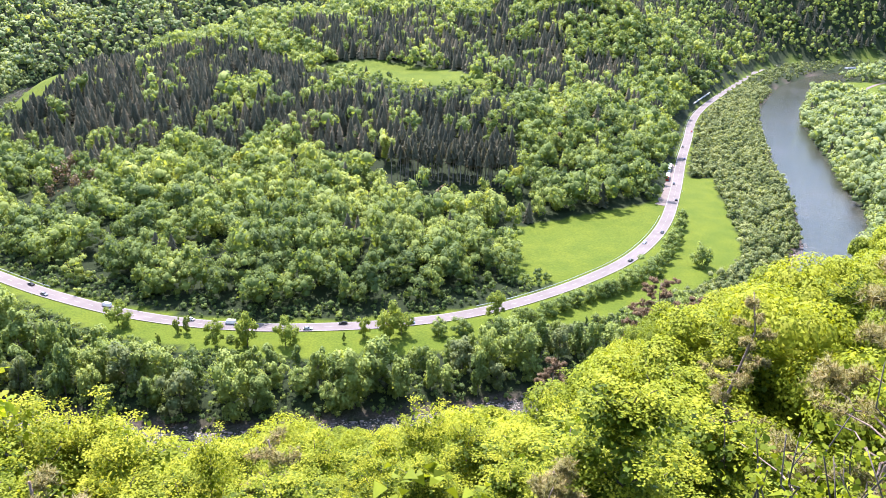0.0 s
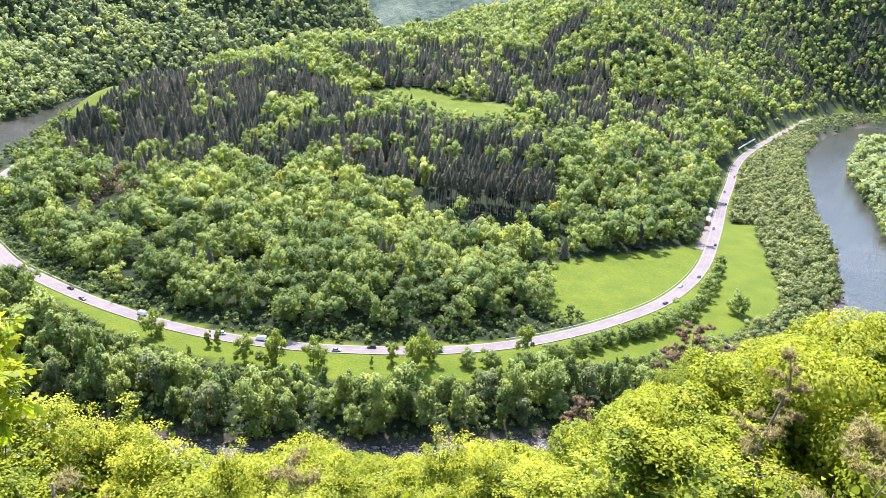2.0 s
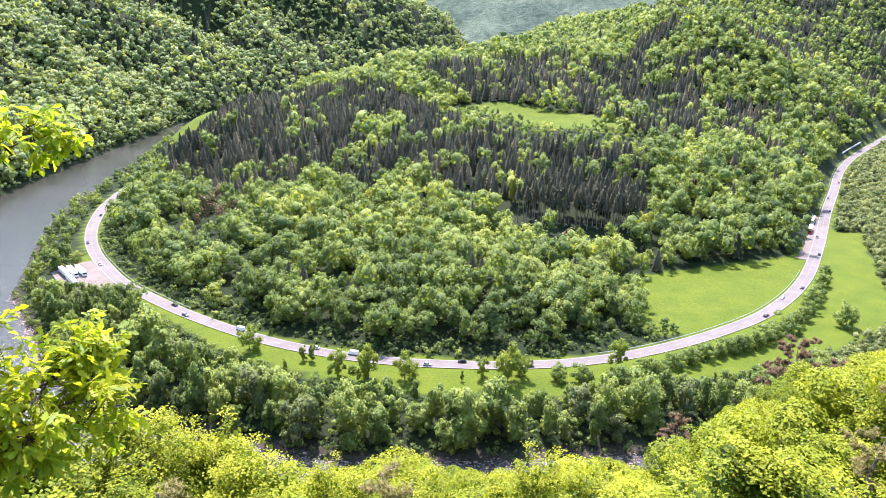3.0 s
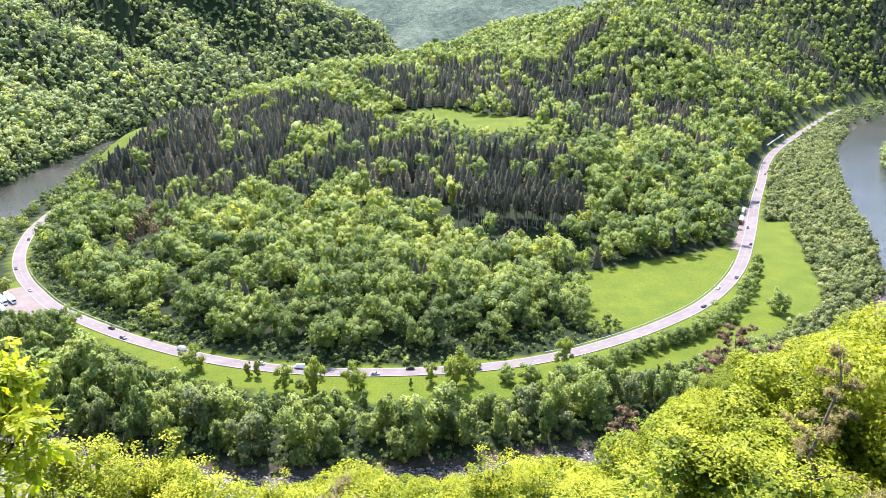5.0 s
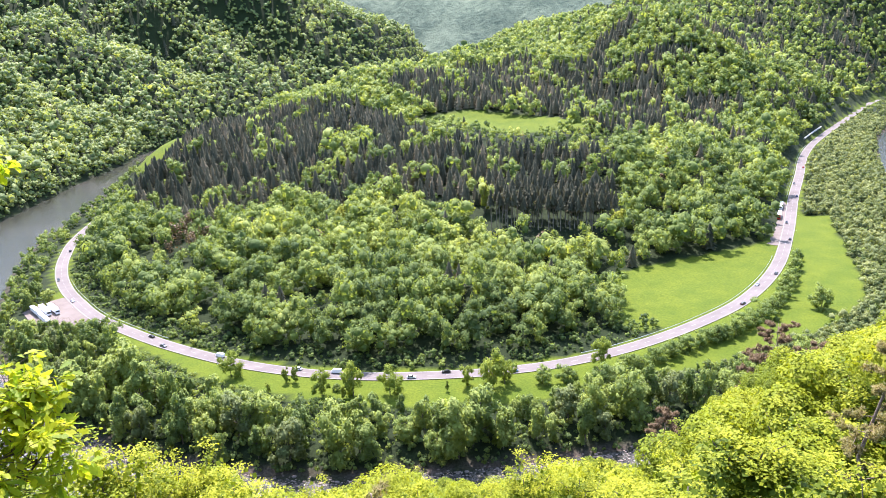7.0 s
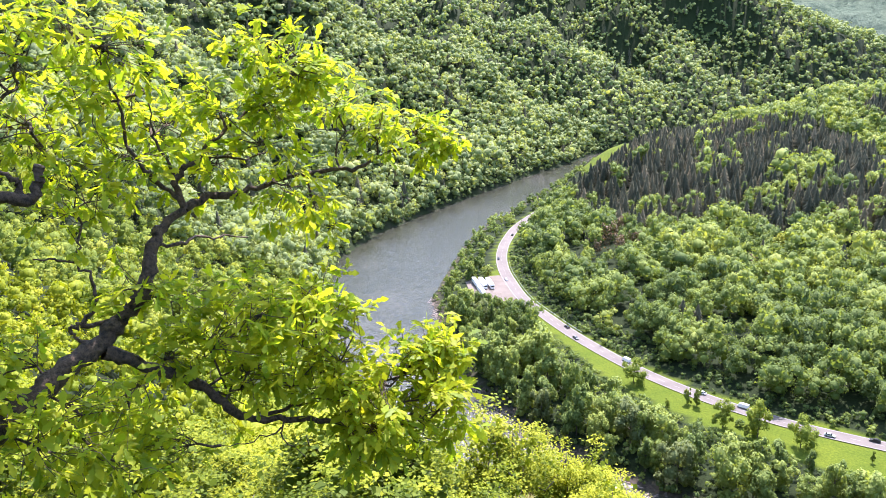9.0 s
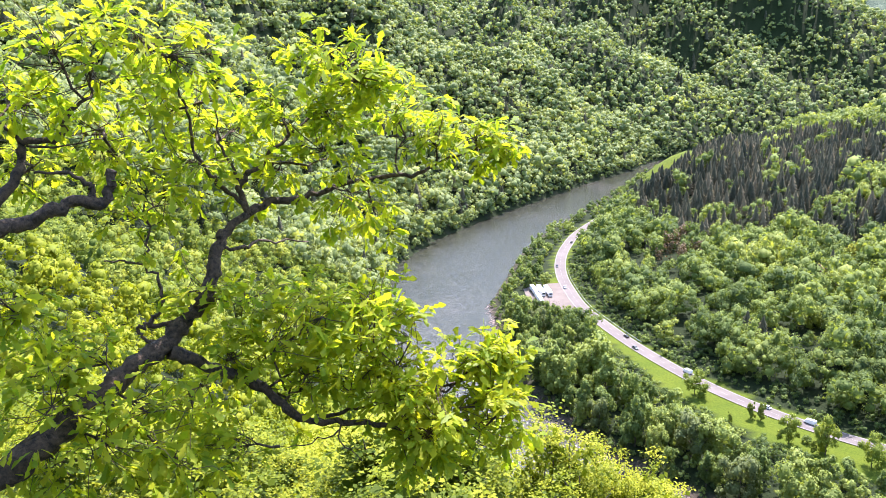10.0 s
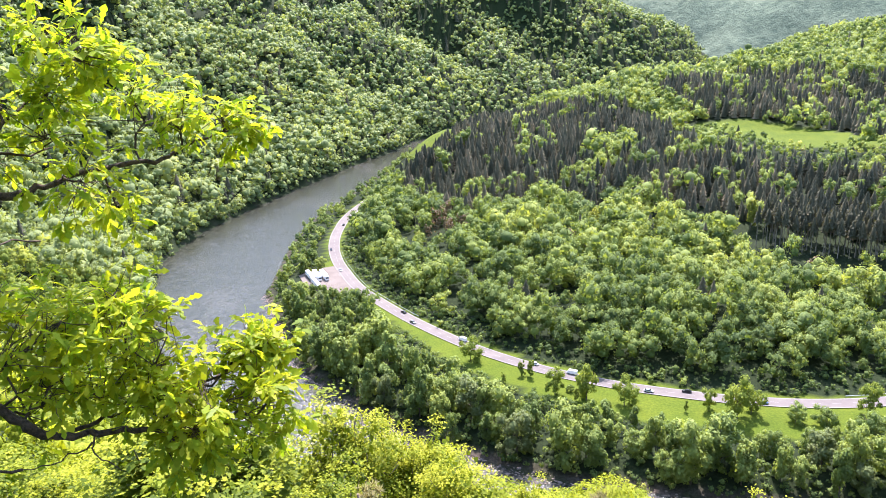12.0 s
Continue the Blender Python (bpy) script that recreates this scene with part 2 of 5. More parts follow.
def terrain(q):
    """Ground height, and how much it is meadow and river bank, at plan points q (n, 2)."""
    x, y = q[:, 0], q[:, 1]
    hill, loop, band = inside(q, HILL_POLY), inside(q, LOOP_POLY), inside(q, BAND_POLY)
    d_edge, d_out, d_in = line_distance(q, HILL_EDGE), line_distance(q, OUTER), line_distance(q, INNER)
    in_field = inside(q, FIELD)
    d_field = np.where(in_field, 0, line_distance(q, FIELD + FIELD[:1]))
    # the wooded spur inside the bend
    top = np.interp(y, [380, 574, 720, 900, 1011, 1241, 1450, 1800, 2500, 4700], [10, 16, 38, 50, 70, 98, 128, 172, 120, 60]) - 17 * np.exp(-((x + 345) / 60) ** 2 - ((y - 1130) / 80) ** 2)
    top = top + 70 * np.exp(-((x - 190) / 130) ** 2 - ((y - 1220) / 170) ** 2) + 8 * wave(x, y, 190, 3) * smoothstep(500, 900, y)
    top = top + 190 * smoothstep(60, 620, x - 0.03 * y) * smoothstep(1250, 2100, y) * smoothstep(3200, 2200, y) * (1 + 0.2 * wave(x, y, 500, 5))
    di = np.minimum(np.maximum(d_edge - 9, 0), d_field + 2)
    z_hill = np.maximum(top, 4) * (1 - np.exp(-di / (62 + 110 * smoothstep(1050, 1500, y) - 40 * smoothstep(-200, -300, x) * smoothstep(590, 680, y) * smoothstep(1010, 900, y))))
    # flood plain down to the bank, then the bed
    z_plain = -5.4 + 5.4 * smoothstep(-3, 16, d_in)
    z_bed = -5.0 - 2.5 * smoothstep(0, 10, np.minimum(d_in, d_out))
    # slopes outside the bend
    flat = 190 * smoothstep(300, 420, x) * smoothstep(560, 800, y)
    do = np.maximum(d_out - flat, 0)
    rough = 1 + 0.18 * wave(x, y, 420, 8) + 0.13 * wave(x, y, 170, 9) * smoothstep(250, 500, np.hypot(x, y))
    gully = 1 - 2 * np.abs(np.sin((y + 0.55 * x + 60 * wave(x, y, 380, 14)) / 88.0))
    rise = (430 * (1 - np.exp(-do / 560)) * rough + 15 * gully * smoothstep(30, 160, do)) * np.where(np.hypot(x, y) > 420, 1, 0) + 430 * (1 - np.exp(-do / 560)) * rough * np.where(np.hypot(x, y) > 420, 0, 1)
    # the western ridge comes down to a side valley in the north
    crest = 150 + np.hypot(x, y) * np.tan(np.radians(np.interp(np.degrees(np.arctan2(x, y)), [-26, -20, -16.4, -14.4, -10.5, -8.1, -6.5, -4], [9, 4.2, 2.0, 1.1, -0.25, -1.05, -2.1, -3.2]))) - 0.16 * np.maximum(np.hypot(x, y) - 2250, 0)
    rise = rise * (1 + 2.2 * smoothstep(1450, 2000, y) * smoothstep(0, -150, x))
    rise = np.where((x < 0) & (y > 900), np.minimum(rise, np.maximum(crest + 10 * wave(x, y, 150, 15) * smoothstep(1000, 1400, y) - 10, 3)), rise)
    z_out = -5.2 + 4.6 * smoothstep(0, 12, d_out) + rise
    knoll = 37.5 * np.exp(-((x + 5) / 115) ** 2 - ((y + 5) / 125) ** 2)
    spur = 13 * np.exp(-((x - 0.5 * y - 6) / 46) ** 2) * smoothstep(230, 90, y) * smoothstep(20, 70, y)
    cliff = -5 * smoothstep(1.5, 9, np.hypot(x, y - 0) + 0 * x) * smoothstep(90, 25, np.hypot(x, y)) * smoothstep(-2, 5, y + 0.25 * np.abs(x))
    z_out = z_out + knoll + spur + cliff
    ledge = 166.1 - 0.9 * np.maximum(y + 0.3 * np.abs(x) - 1.5, 0)
    z_out = np.where(np.hypot(x, y) < 80, np.minimum(z_out, ledge + 70 * smoothstep(22, 80, np.hypot(x, y))), z_out)
    mound = 36 * np.exp(-((x + 436) / 34) ** 2 - ((y - 885) / 95) ** 2) * smoothstep(0, 26, d_in)
    z_hill, z_plain = z_hill + mound, z_plain + mound
    z = np.where(hill, z_hill, np.where(band, z_plain, np.where(loop, z_bed, z_out)))
    strip = band & ~hill & (d_edge < strip_width(x, y)) & (y < 640) & (x > -215)
    upper = ((x + 48) / 98) ** 2 + ((y - 870 + 0.45 * (x + 40)) / 42) ** 2 < 1 + 0.2 * wave(x, y, 80, 4)
    east = loop_east(x, y) & ~loop
    near_road = (d_edge < np.where((x < -320) | (y > 640), 6.5, 12)) & (y < 1600)
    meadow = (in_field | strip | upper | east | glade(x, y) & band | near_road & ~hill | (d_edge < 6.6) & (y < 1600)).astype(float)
    bank = np.where(band | hill, smoothstep(6, 1, d_in), smoothstep(1, -1, d_out)) * np.where(hill, 0, 1)
    return z, meadow, bank, hill, band, loop, d_edge, d_in, d_out


def glade(x, y):
    """The sunny grass slope on the spur's western nose."""
    return ((x + 436) / 30) ** 2 + ((y - 885) / 90) ** 2 < 1


def strip_width(x, y):
    """Width of the grass strip between road and riverside wood."""
    return np.interp(x, [-215, -160, -115, -40, 0, 30, 60, 110, 150, 185, 220], [12, 22, 26, 31, 33, 24, 34, 46, 52, 58, 30])


def loop_east(x, y):
    return ((x - 640) / 90) ** 2 + ((y - 1130) / 130) ** 2 < 1


def mesh_from(name, verts, faces, mat, smooth=False):
    me = bpy.data.meshes.new(name)
    me.from_pydata([tuple(v) for v in verts], [], [tuple(f) for f in faces])
    me.materials.append(mat)
    if smooth:
        me.polygons.foreach_set("use_smooth", [True] * len(me.polygons))
    return me


def axis(lo, hi, fine_lo, fine_hi, step, grow=1.12):
    v, s = [fine_lo], step
    while v[-1] < fine_hi:
        v.append(v[-1] + step)
    while v[-1] < hi:
        s *= grow
        v.append(v[-1] + s)
    s = step
    while v[0] > lo:
        s *= grow
        v.insert(0, v[0] - s)
    return np.array(v)


def build_ground():
    xs, ys = axis(-4700, 4700, -560, 460, 5.0), axis(-900, 4700, -30, 720, 5.0, 1.04)
    gx, gy = np.meshgrid(xs, ys)
    q = np.stack([gx.ravel(), gy.ravel()], 1)
    z, meadow, bank = terrain(q)[:3]
    z = z + 0.25 * wave(q[:, 0], q[:, 1], 18, 21) * np.where((line_distance(q, ROAD) < 14) | (np.hypot(*q.T) < 25), 0, 1)
    nx, ny = len(xs), len(ys)
    i = (np.arange(ny - 1)[:, None] * nx + np.arange(nx - 1)[None]).ravel()
    faces = np.stack([i, i + 1, i + nx + 1, i + nx], 1)
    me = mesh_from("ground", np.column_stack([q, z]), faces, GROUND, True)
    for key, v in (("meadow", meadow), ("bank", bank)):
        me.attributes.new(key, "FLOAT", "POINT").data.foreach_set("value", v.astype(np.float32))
    return tagged(new("ground", me), "valley floor with meadows, wooded spur and steep slopes", "ground", kind="structure")


build_ground()


def ribbon(name, left, right, z, mat):
    n = len(left)
    v = [(*p, z) for p in left] + [(*p, z) for p in right]
    return mesh_from(name, v, [(i, i + 1, n + i + 1, n + i) for i in range(n - 1)], mat)


def resample(line, n):
    d = np.r_[0, np.cumsum(np.hypot(*np.diff(line, axis=0).T))]
    u = np.linspace(0, d[-1], n)
    return np.stack([np.interp(u, d, line[:, 0]), np.interp(u, d, line[:, 1])], 1)


def build_river():
    a, b = resample(smooth_line(OUTER, 10), 500), resample(smooth_line(INNER, 10), 500)
    mid = (a + b) / 2
    a, b = mid + (a - mid) * 1.12, mid + (b - mid) * 1.12
    rows = 6
    v, f = [], []
    for k in range(rows + 1):
        u = k / rows
        v += [(*(a[i] * (1 - u) + b[i] * u), -5.0) for i in range(500)]
    for k in range(rows):
        f += [(k * 500 + i, k * 500 + i + 1, k * 500 + 501 + i, k * 500 + 500 + i) for i in range(499)]
    tagged(new("river", mesh_from("river", v, f, WATER)), "grey green shallow river with white riffles round the bend", "river", kind="structure")


build_river()
CENTRE = smooth_line(ROAD, 5.0)
TAN = np.gradient(CENTRE, axis=0)
TAN /= np.linalg.norm(TAN, axis=1)[:, None]
SIDE = np.stack([TAN[:, 1], -TAN[:, 0]], 1)      # to the outer, river side at first


def road_strip(name, a, b, z, mat):
    return ribbon(name, CENTRE + SIDE * a, CENTRE + SIDE * b, z, mat)


road = tagged(new("road", road_strip("road", -4.4, 4.4, 0.30, ASPHALT)), "pale sunlit two lane asphalt road curving round the spur", "road", kind="structure")
for off in (-3.9, 3.9):
    ob = new("edge_line", road_strip("edge_line", off - 0.13, off + 0.13, 0.31, LINE))
    ob.parent = road


def distant_mountains():
    """Far wooded ranges that close the side valley, one behind the other."""
    m, n, l, p = material("hazed_mountain_forest")
    t, t2 = noise_node(n, l, 0.03, 6.0, 0.75), noise_node(n, l, 0.0025, 4.0, 0.65)
    # forest colour lifted and greyed: the haze of distance put into the base colour
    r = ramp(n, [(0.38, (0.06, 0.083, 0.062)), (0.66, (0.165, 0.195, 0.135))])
    add = n.new("ShaderNodeMath")
    add.operation = "MULTIPLY_ADD"
    l.new(t2.outputs[0], add.inputs[0])
    add.inputs[1].default_value = 0.5
    half = n.new("ShaderNodeMath")
    half.operation = "MULTIPLY_ADD"
    l.new(t.outputs[0], half.inputs[0])
    half.inputs[1].default_value, half.inputs[2].default_value = 0.6, -0.03
    l.new(half.outputs[0], add.inputs[2])
    l.new(add.outputs[0], r.inputs[0])
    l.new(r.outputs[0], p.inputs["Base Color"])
    p.inputs["Roughness"].default_value, p.inputs["Specular IOR Level"].default_value = 1.0, 0.0
    b = n.new("ShaderNodeBump")
    b.inputs["Strength"].default_value, b.inputs["Distance"].default_value = 0.9, 22.0
    l.new(t.outputs[0], b.inputs["Height"])
    l.new(b.outputs[0], p.inputs["Normal"])
    xs, ys = np.arange(-3400, 2600, 40.0), np.arange(2500, 4700, 40.0)
    gx, gy = np.meshgrid(xs, ys)
    x, y = gx.ravel(), gy.ravel()
    front = 118 * np.exp(-((y - 2850 - 0.15 * x) / 220) ** 2) * smoothstep(-420, 250, x)
    back = 250 * smoothstep(3000, 3700, y + 0.25 * x) + 220 * smoothstep(3500, 4500, y - 0.1 * x)
    spurs = 1 + 0.22 * wave(x, y, 900, 71) + 0.1 * wave(x, y, 330, 72)
    gully = 1 - 2 * np.abs(np.sin((x + 0.5 * y + 160 * wave(x, y, 700, 74)) / 190.0))
    z = -30 + np.maximum(front, back) * spurs * (1 + 0.16 * gully) + 14 * wave(x, y, 130, 73)
    nx, ny = len(xs), len(ys)
    i = (np.arange(ny - 1)[:, None] * nx + np.arange(nx - 1)[None]).ravel()
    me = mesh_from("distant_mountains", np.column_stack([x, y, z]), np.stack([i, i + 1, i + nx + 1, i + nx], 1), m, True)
    tagged(new("distant_mountains", me), "wooded mountains far up the side valley, haze painted into their pale colour", "backdrop", kind="structure")


distant_mountains()


# ---- woods ----
def ball(level):
    """A unit icosphere's vertices and triangles."""
    bm = bmesh.new()
    bmesh.ops.create_icosphere(bm, subdivisions=level, radius=1.0)
    v = np.array([p.co[:] for p in bm.verts])
    f = np.array([[p.index for p in q.verts] for q in bm.faces])
    bm.free()
    return v, f


BALLS = {k: ball(k) for k in (1, 2)}


def flat_faces(tris, nrm):
    """Corners and one normal for all three of them: (n, 6, 3)."""
    return np.concatenate([tris, np.repeat(nrm[:, None], 3, 1)], 1)


def unit(v):
    return v / (np.linalg.norm(v, axis=-1, keepdims=True) + 1e-9)


def lobed_crown(rng, n, width, height, base, size, lobes=7, level=2, core=0.8, ruffle=0.6):
    """An uneven crown of several leafy lobes, roughened by n loose leaf clumps: (k, 6, 3), corners and normals."""
    c = rng.normal(size=(lobes, 3)) * 0.4
    c[0] = (0, 0, 0.28)
    c = np.clip(c, -0.68, 0.68)
    r = rng.uniform(0.32, 0.6, lobes) * min(1.0, 8 / lobes) ** 0.42
    c[:, :2] *= width / 2
    centre = np.column_stack([c[:, :2], base + (height - base) * (0.5 + c[:, 2] * 0.6)])
    rad = np.column_stack([r * width / 2, r * width / 2, r * (height - base) / 2])
    middle, span = np.array([0, 0, base + 0.4 * (height - base)]), np.array([width / 2, width / 2, (height - base) / 2])
    out = []
    bv, bf = BALLS[max(level, 1)]
    for k in range(lobes if level else 0):
        v = bv * rng.uniform(0.8, 1.1, (len(bv), 1))
        p = centre[k] + v * rad[k] * core
        t, nn = p[bf], (0.75 * bv + 0.55 * (p - middle) / span + (0, 0, 0.15))[bf]
        q = (((t.mean(1)[:, None] - centre[None]) / rad[None]) ** 2).sum(2)
        q[:, k] = 9
        keep = (q.min(1) > 0.7) & (t.mean(1)[:, 2] > base + 0.03) & (bv[bf].mean(1)[:, 2] > -0.45)
        out.append(np.concatenate([t[keep], unit(nn[keep])], 1))
    k = rng.randint(lobes, size=6 * n)
    d = unit(rng.normal(size=(6 * n, 3)))
    p = centre[k] + rad[k] * d * rng.uniform(0.8, 1.16, (6 * n, 1))
    q = (((p[:, None] - centre[None]) / rad[None]) ** 2).sum(2)
    q[np.arange(6 * n), k] = 9
    ok = np.where((d[:, 2] > -0.45) & (q.min(1) > 0.75))[0][:n]
    soft = unit(0.65 * d[ok] + 0.45 * (p[ok] - middle) / span + (0, 0, 0.25) + rng.normal(size=(len(ok), 3)) * ruffle)
    out.append(flat_faces(shards(rng, p[ok], d[ok] + (0, 0, 0.3) + rng.normal(size=(len(ok), 3)) * 0.4, size), soft))
    return np.concatenate(out)


def shards(rng, p, nrm, size):
    nrm = nrm / np.linalg.norm(nrm, axis=1)[:, None]
    t = np.cross(nrm, rng.normal(size=nrm.shape))
    t /= np.linalg.norm(t, axis=1)[:, None]
    b = np.cross(nrm, t)
    s = size * rng.uniform(0.6, 1.35, (len(p), 1))
    return np.stack([p + t * s, p - t * s * 0.55 + b * s * 0.85, p - t * s * 0.5 - b * s * 0.85], 1)


def spruce_crown(rng, n, width, height, base, tiers):
    """Drooping whorls of pointed boughs on a narrow spire, with n loose sprays: (k, 6, 3), corners and normals."""
    out = []
    sides = 7
    for k in range(tiers):
        u = k / tiers
        z0 = base + (height - base) * u
        z1 = min(height, z0 + (height - base) * 1.45 / tiers)
        r = width / 2 * (1 - u) ** 0.72
        a = np.arange(sides * 2) * math.pi / sides + rng.uniform(0, 1)
        point = np.arange(sides * 2) % 2 == 0
        rr = r * np.where(point, rng.uniform(0.85, 1.25, sides * 2), rng.uniform(0.66, 0.8, sides * 2))
        rim = np.column_stack([np.cos(a) * rr, np.sin(a) * rr, z0 + np.where(point, -0.03, 0.012) + rng.normal(size=sides * 2) * 0.01])
        o = np.column_stack([np.cos(a), np.sin(a), np.where(point, 0.75, 0.15)])
        tip = np.array([0, 0, z1])
        for i in range(sides * 2):
            m = (i + 1) % (sides * 2)
            out.append((tip, rim[i], rim[m], *unit(np.array([(o[i] + o[m]) / 2, o[i], o[m]]))))
    out = np.array(out)
    u = 1 - np.sqrt(rng.uniform(0.02, 1, n))
    a = rng.uniform(0, 6.283, n)
    o = np.stack([np.cos(a), np.sin(a), np.full(n, 0.3)], 1)
    p = o * (width / 2 * (1 - u) ** 0.72 * rng.uniform(0.6, 1.2, n))[:, None]
    p[:, 2] = base + (height - base) * u
    return np.concatenate([out, flat_faces(shards(rng, p, o + rng.normal(size=o.shape) * 0.3, 0.03), unit(o + (0, 0, 0.3) + rng.normal(size=o.shape) * 0.3))])


def stem(width, height, sides=4):
    a = np.arange(sides) / sides * 6.283
    lo = np.stack([np.cos(a) * width, np.sin(a) * width, np.zeros(sides) - 0.06], 1)
    hi = np.stack([np.cos(a) * width * 0.35, np.sin(a) * width * 0.35, np.zeros(sides) + height], 1)
    out = lo * (1 / width, 1 / width, 0)
    return np.array([t for i in range(sides) for j in [(i + 1) % sides] for t in ((lo[i], lo[j], hi[j], out[i], out[j], out[j]), (lo[i], hi[j], hi[i], out[i], out[j], out[i]))])


def poly_mesh(name, polys, tone, mat):
    """A mesh of loose polygons (n, 2 k, 3), k corners and their normals, each with its tone."""
    n, k = polys.shape[0], polys.shape[1] // 2
    normals, polys = polys[:, k:], polys[:, :k].copy()
    face = np.cross(polys[:, k // 3] - polys[:, 0], polys[:, 2 * k // 3] - polys[:, 0])
    turn = (face * normals.mean(1)).sum(1) < 0
    polys[turn] = polys[turn, ::-1]
    normals = np.where(turn[:, None, None], normals[:, ::-1], normals)
    me = bpy.data.meshes.new(name)
    me.vertices.add(k * n)
    me.vertices.foreach_set("co", polys.astype(np.float32).ravel())
    me.loops.add(k * n)
    me.loops.foreach_set("vertex_index", np.arange(k * n, dtype=np.int32))
    me.polygons.add(n)
    me.polygons.foreach_set("loop_start", np.arange(0, k * n, k, dtype=np.int32))
    me.materials.append(mat)
    me.attributes.new("tone", "FLOAT", "FACE").data.foreach_set("value", np.broadcast_to(tone, n).astype(np.float32))
    me.update(calc_edges=True)
    me.attributes.new("custom_normal", "FLOAT_VECTOR", "CORNER").data.foreach_set("vector", normals.astype(np.float32).ravel())
    me.update()
    return me


def plant(rng, protos, pos, size, tone):
    """Copies of prototype crowns (each (n, 6, 3) for a tree one metre tall) at pos (k, 3): triangles and tones."""
    out, tn = [], []
    pick = rng.randint(len(protos), size=len(pos))
    for k, pr in enumerate(protos):
        m = pick == k
        if not m.any():
            continue
        c = int(m.sum())
        a = rng.uniform(0, 6.283, c)
        s = size[m]
        wide = s * rng.uniform(0.8, 1.2, c)
        ca, sa = np.cos(a) * wide, np.sin(a) * wide
        x, y, z = pr[..., 0][None], pr[..., 1][None], pr[..., 2][None]
        e = (slice(None), None, None)
        t = np.stack([x * ca[e] - y * sa[e], x * sa[e] + y * ca[e], z * s[e]], -1)
        t[:, :, :3] += pos[m][:, None, None, :]
        out.append(t.reshape(-1, 6, 3))
        tn.append(np.repeat(tone[m], len(pr)))
    return np.concatenate(out), np.concatenate(tn)


def prototypes(kind, n, size, count, seed, lobes=(6, 10), level=2, ruffle=0.6, core=0.8):
    """Crowns of trees one metre tall."""
    rng = np.random.RandomState(seed)
    if kind == "broad":
        return [lobed_crown(rng, n, rng.uniform(0.7, 0.98), 1.0, rng.uniform(0.0, 0.12), size, rng.randint(*lobes), level, core, ruffle) for _ in range(count)]
    if kind == "wide":
        return [lobed_crown(rng, n, rng.uniform(0.85, 1.15), 1.0, rng.uniform(0.0, 0.1), size, rng.randint(*lobes), level) for _ in range(count)]
    if kind == "alder":
        return [lobed_crown(rng, n, rng.uniform(0.52, 0.78), 1.0, rng.uniform(0.02, 0.12), size, rng.randint(*lobes), level) for _ in range(count)]
    if kind == "bush":
        return [lobed_crown(rng, n, rng.uniform(0.95, 1.3), 1.0, -0.08, size, rng.randint(*lobes), level) for _ in range(count)]
    if kind == "slim":
        return [lobed_crown(rng, n, rng.uniform(0.4, 0.5), 1.0, 0.08, size, rng.randint(*lobes), level) for _ in range(count)]
    return [np.concatenate([spruce_crown(rng, n, rng.uniform(0.46, 0.62), 1.0, rng.uniform(0.02, 0.12), int(size)), stem(0.014, 0.5, 3)]) for _ in range(count)]


def scatter(rng, x0, x1, y0, y1, gap):
    """Jittered grid of plan points."""
    gx, gy = np.meshgrid(np.arange(x0, x1, gap), np.arange(y0, y1, gap))
    q = np.stack([gx.ravel(), gy.ravel()], 1)
    return q + rng.uniform(-0.46, 0.46, q.shape) * gap


SPRUCE_CREST = [(-420, 737), (-436, 830), (-420, 1000), (-370, 985), (-292, 985), (-220, 934), (-136, 846), (-109, 784), (-133, 702), (-193, 706), (-213, 616), (-251, 599), (-257, 557), (-311, 577), (-392, 667)]
SPRUCE_FRONT = [(-199, 618), (-187, 681), (-133, 702), (-85, 776), (-12, 783), (39, 731), (65, 656), (49, 596), (-42, 579), (-51, 605), (-93, 586), (-138, 627), (-163, 575)]
SPRUCE_BACK = [(-213, 1036), (-138, 1151), (-59, 1192), (20, 1067), (72, 1097), (147, 996), (138, 853), (87, 751), (39, 813), (-15, 915), (-104, 930), (-154, 951)]


def spruce_share(x, y):
    """How much of the spur's wood is spruce."""
    q = np.stack([x, y], 1)
    crest, front, back = inside(q, SPRUCE_CREST), inside(q, SPRUCE_FRONT), inside(q, SPRUCE_BACK)
    s = np.where(crest, 0.86 - 0.55 * (wave(x, y, 50, 61) > 0.6), np.where(front, 0.74 - 0.5 * (wave(x, y, 60, 62) > 0.6), np.where(back, 0.72 - 0.55 * (wave(x, y, 70, 63) > 0.5), np.where((y > 780) & (x > 60), 0.1 + 0.65 * (wave(x, y, 130, 64) > 0.35), 0.03))))
    pocket = ((x + 195) / 26) ** 2 + ((y - 760) / 40) ** 2 < 1
    return np.where(pocket | (np.hypot(x + 45, y - 588) < 13), 0.0, s)


def before_meadow(x, y):
    """The low young wood below the upper meadow."""
    v = y + 0.45 * (x + 40)
    return (np.abs(x + 46) < 112) & (v > 755) & (v < 840)


ROADSIDE_STRETCH = (-330, 215)       # plan x between which the riverside trees stand as single trees


def riverside_front(x, d_in, d_edge):
    """The row of trees right on the bank, nearest the lookout."""
    return (x > ROADSIDE_STRETCH[0]) & (x < ROADSIDE_STRETCH[1]) & (d_in < 38)


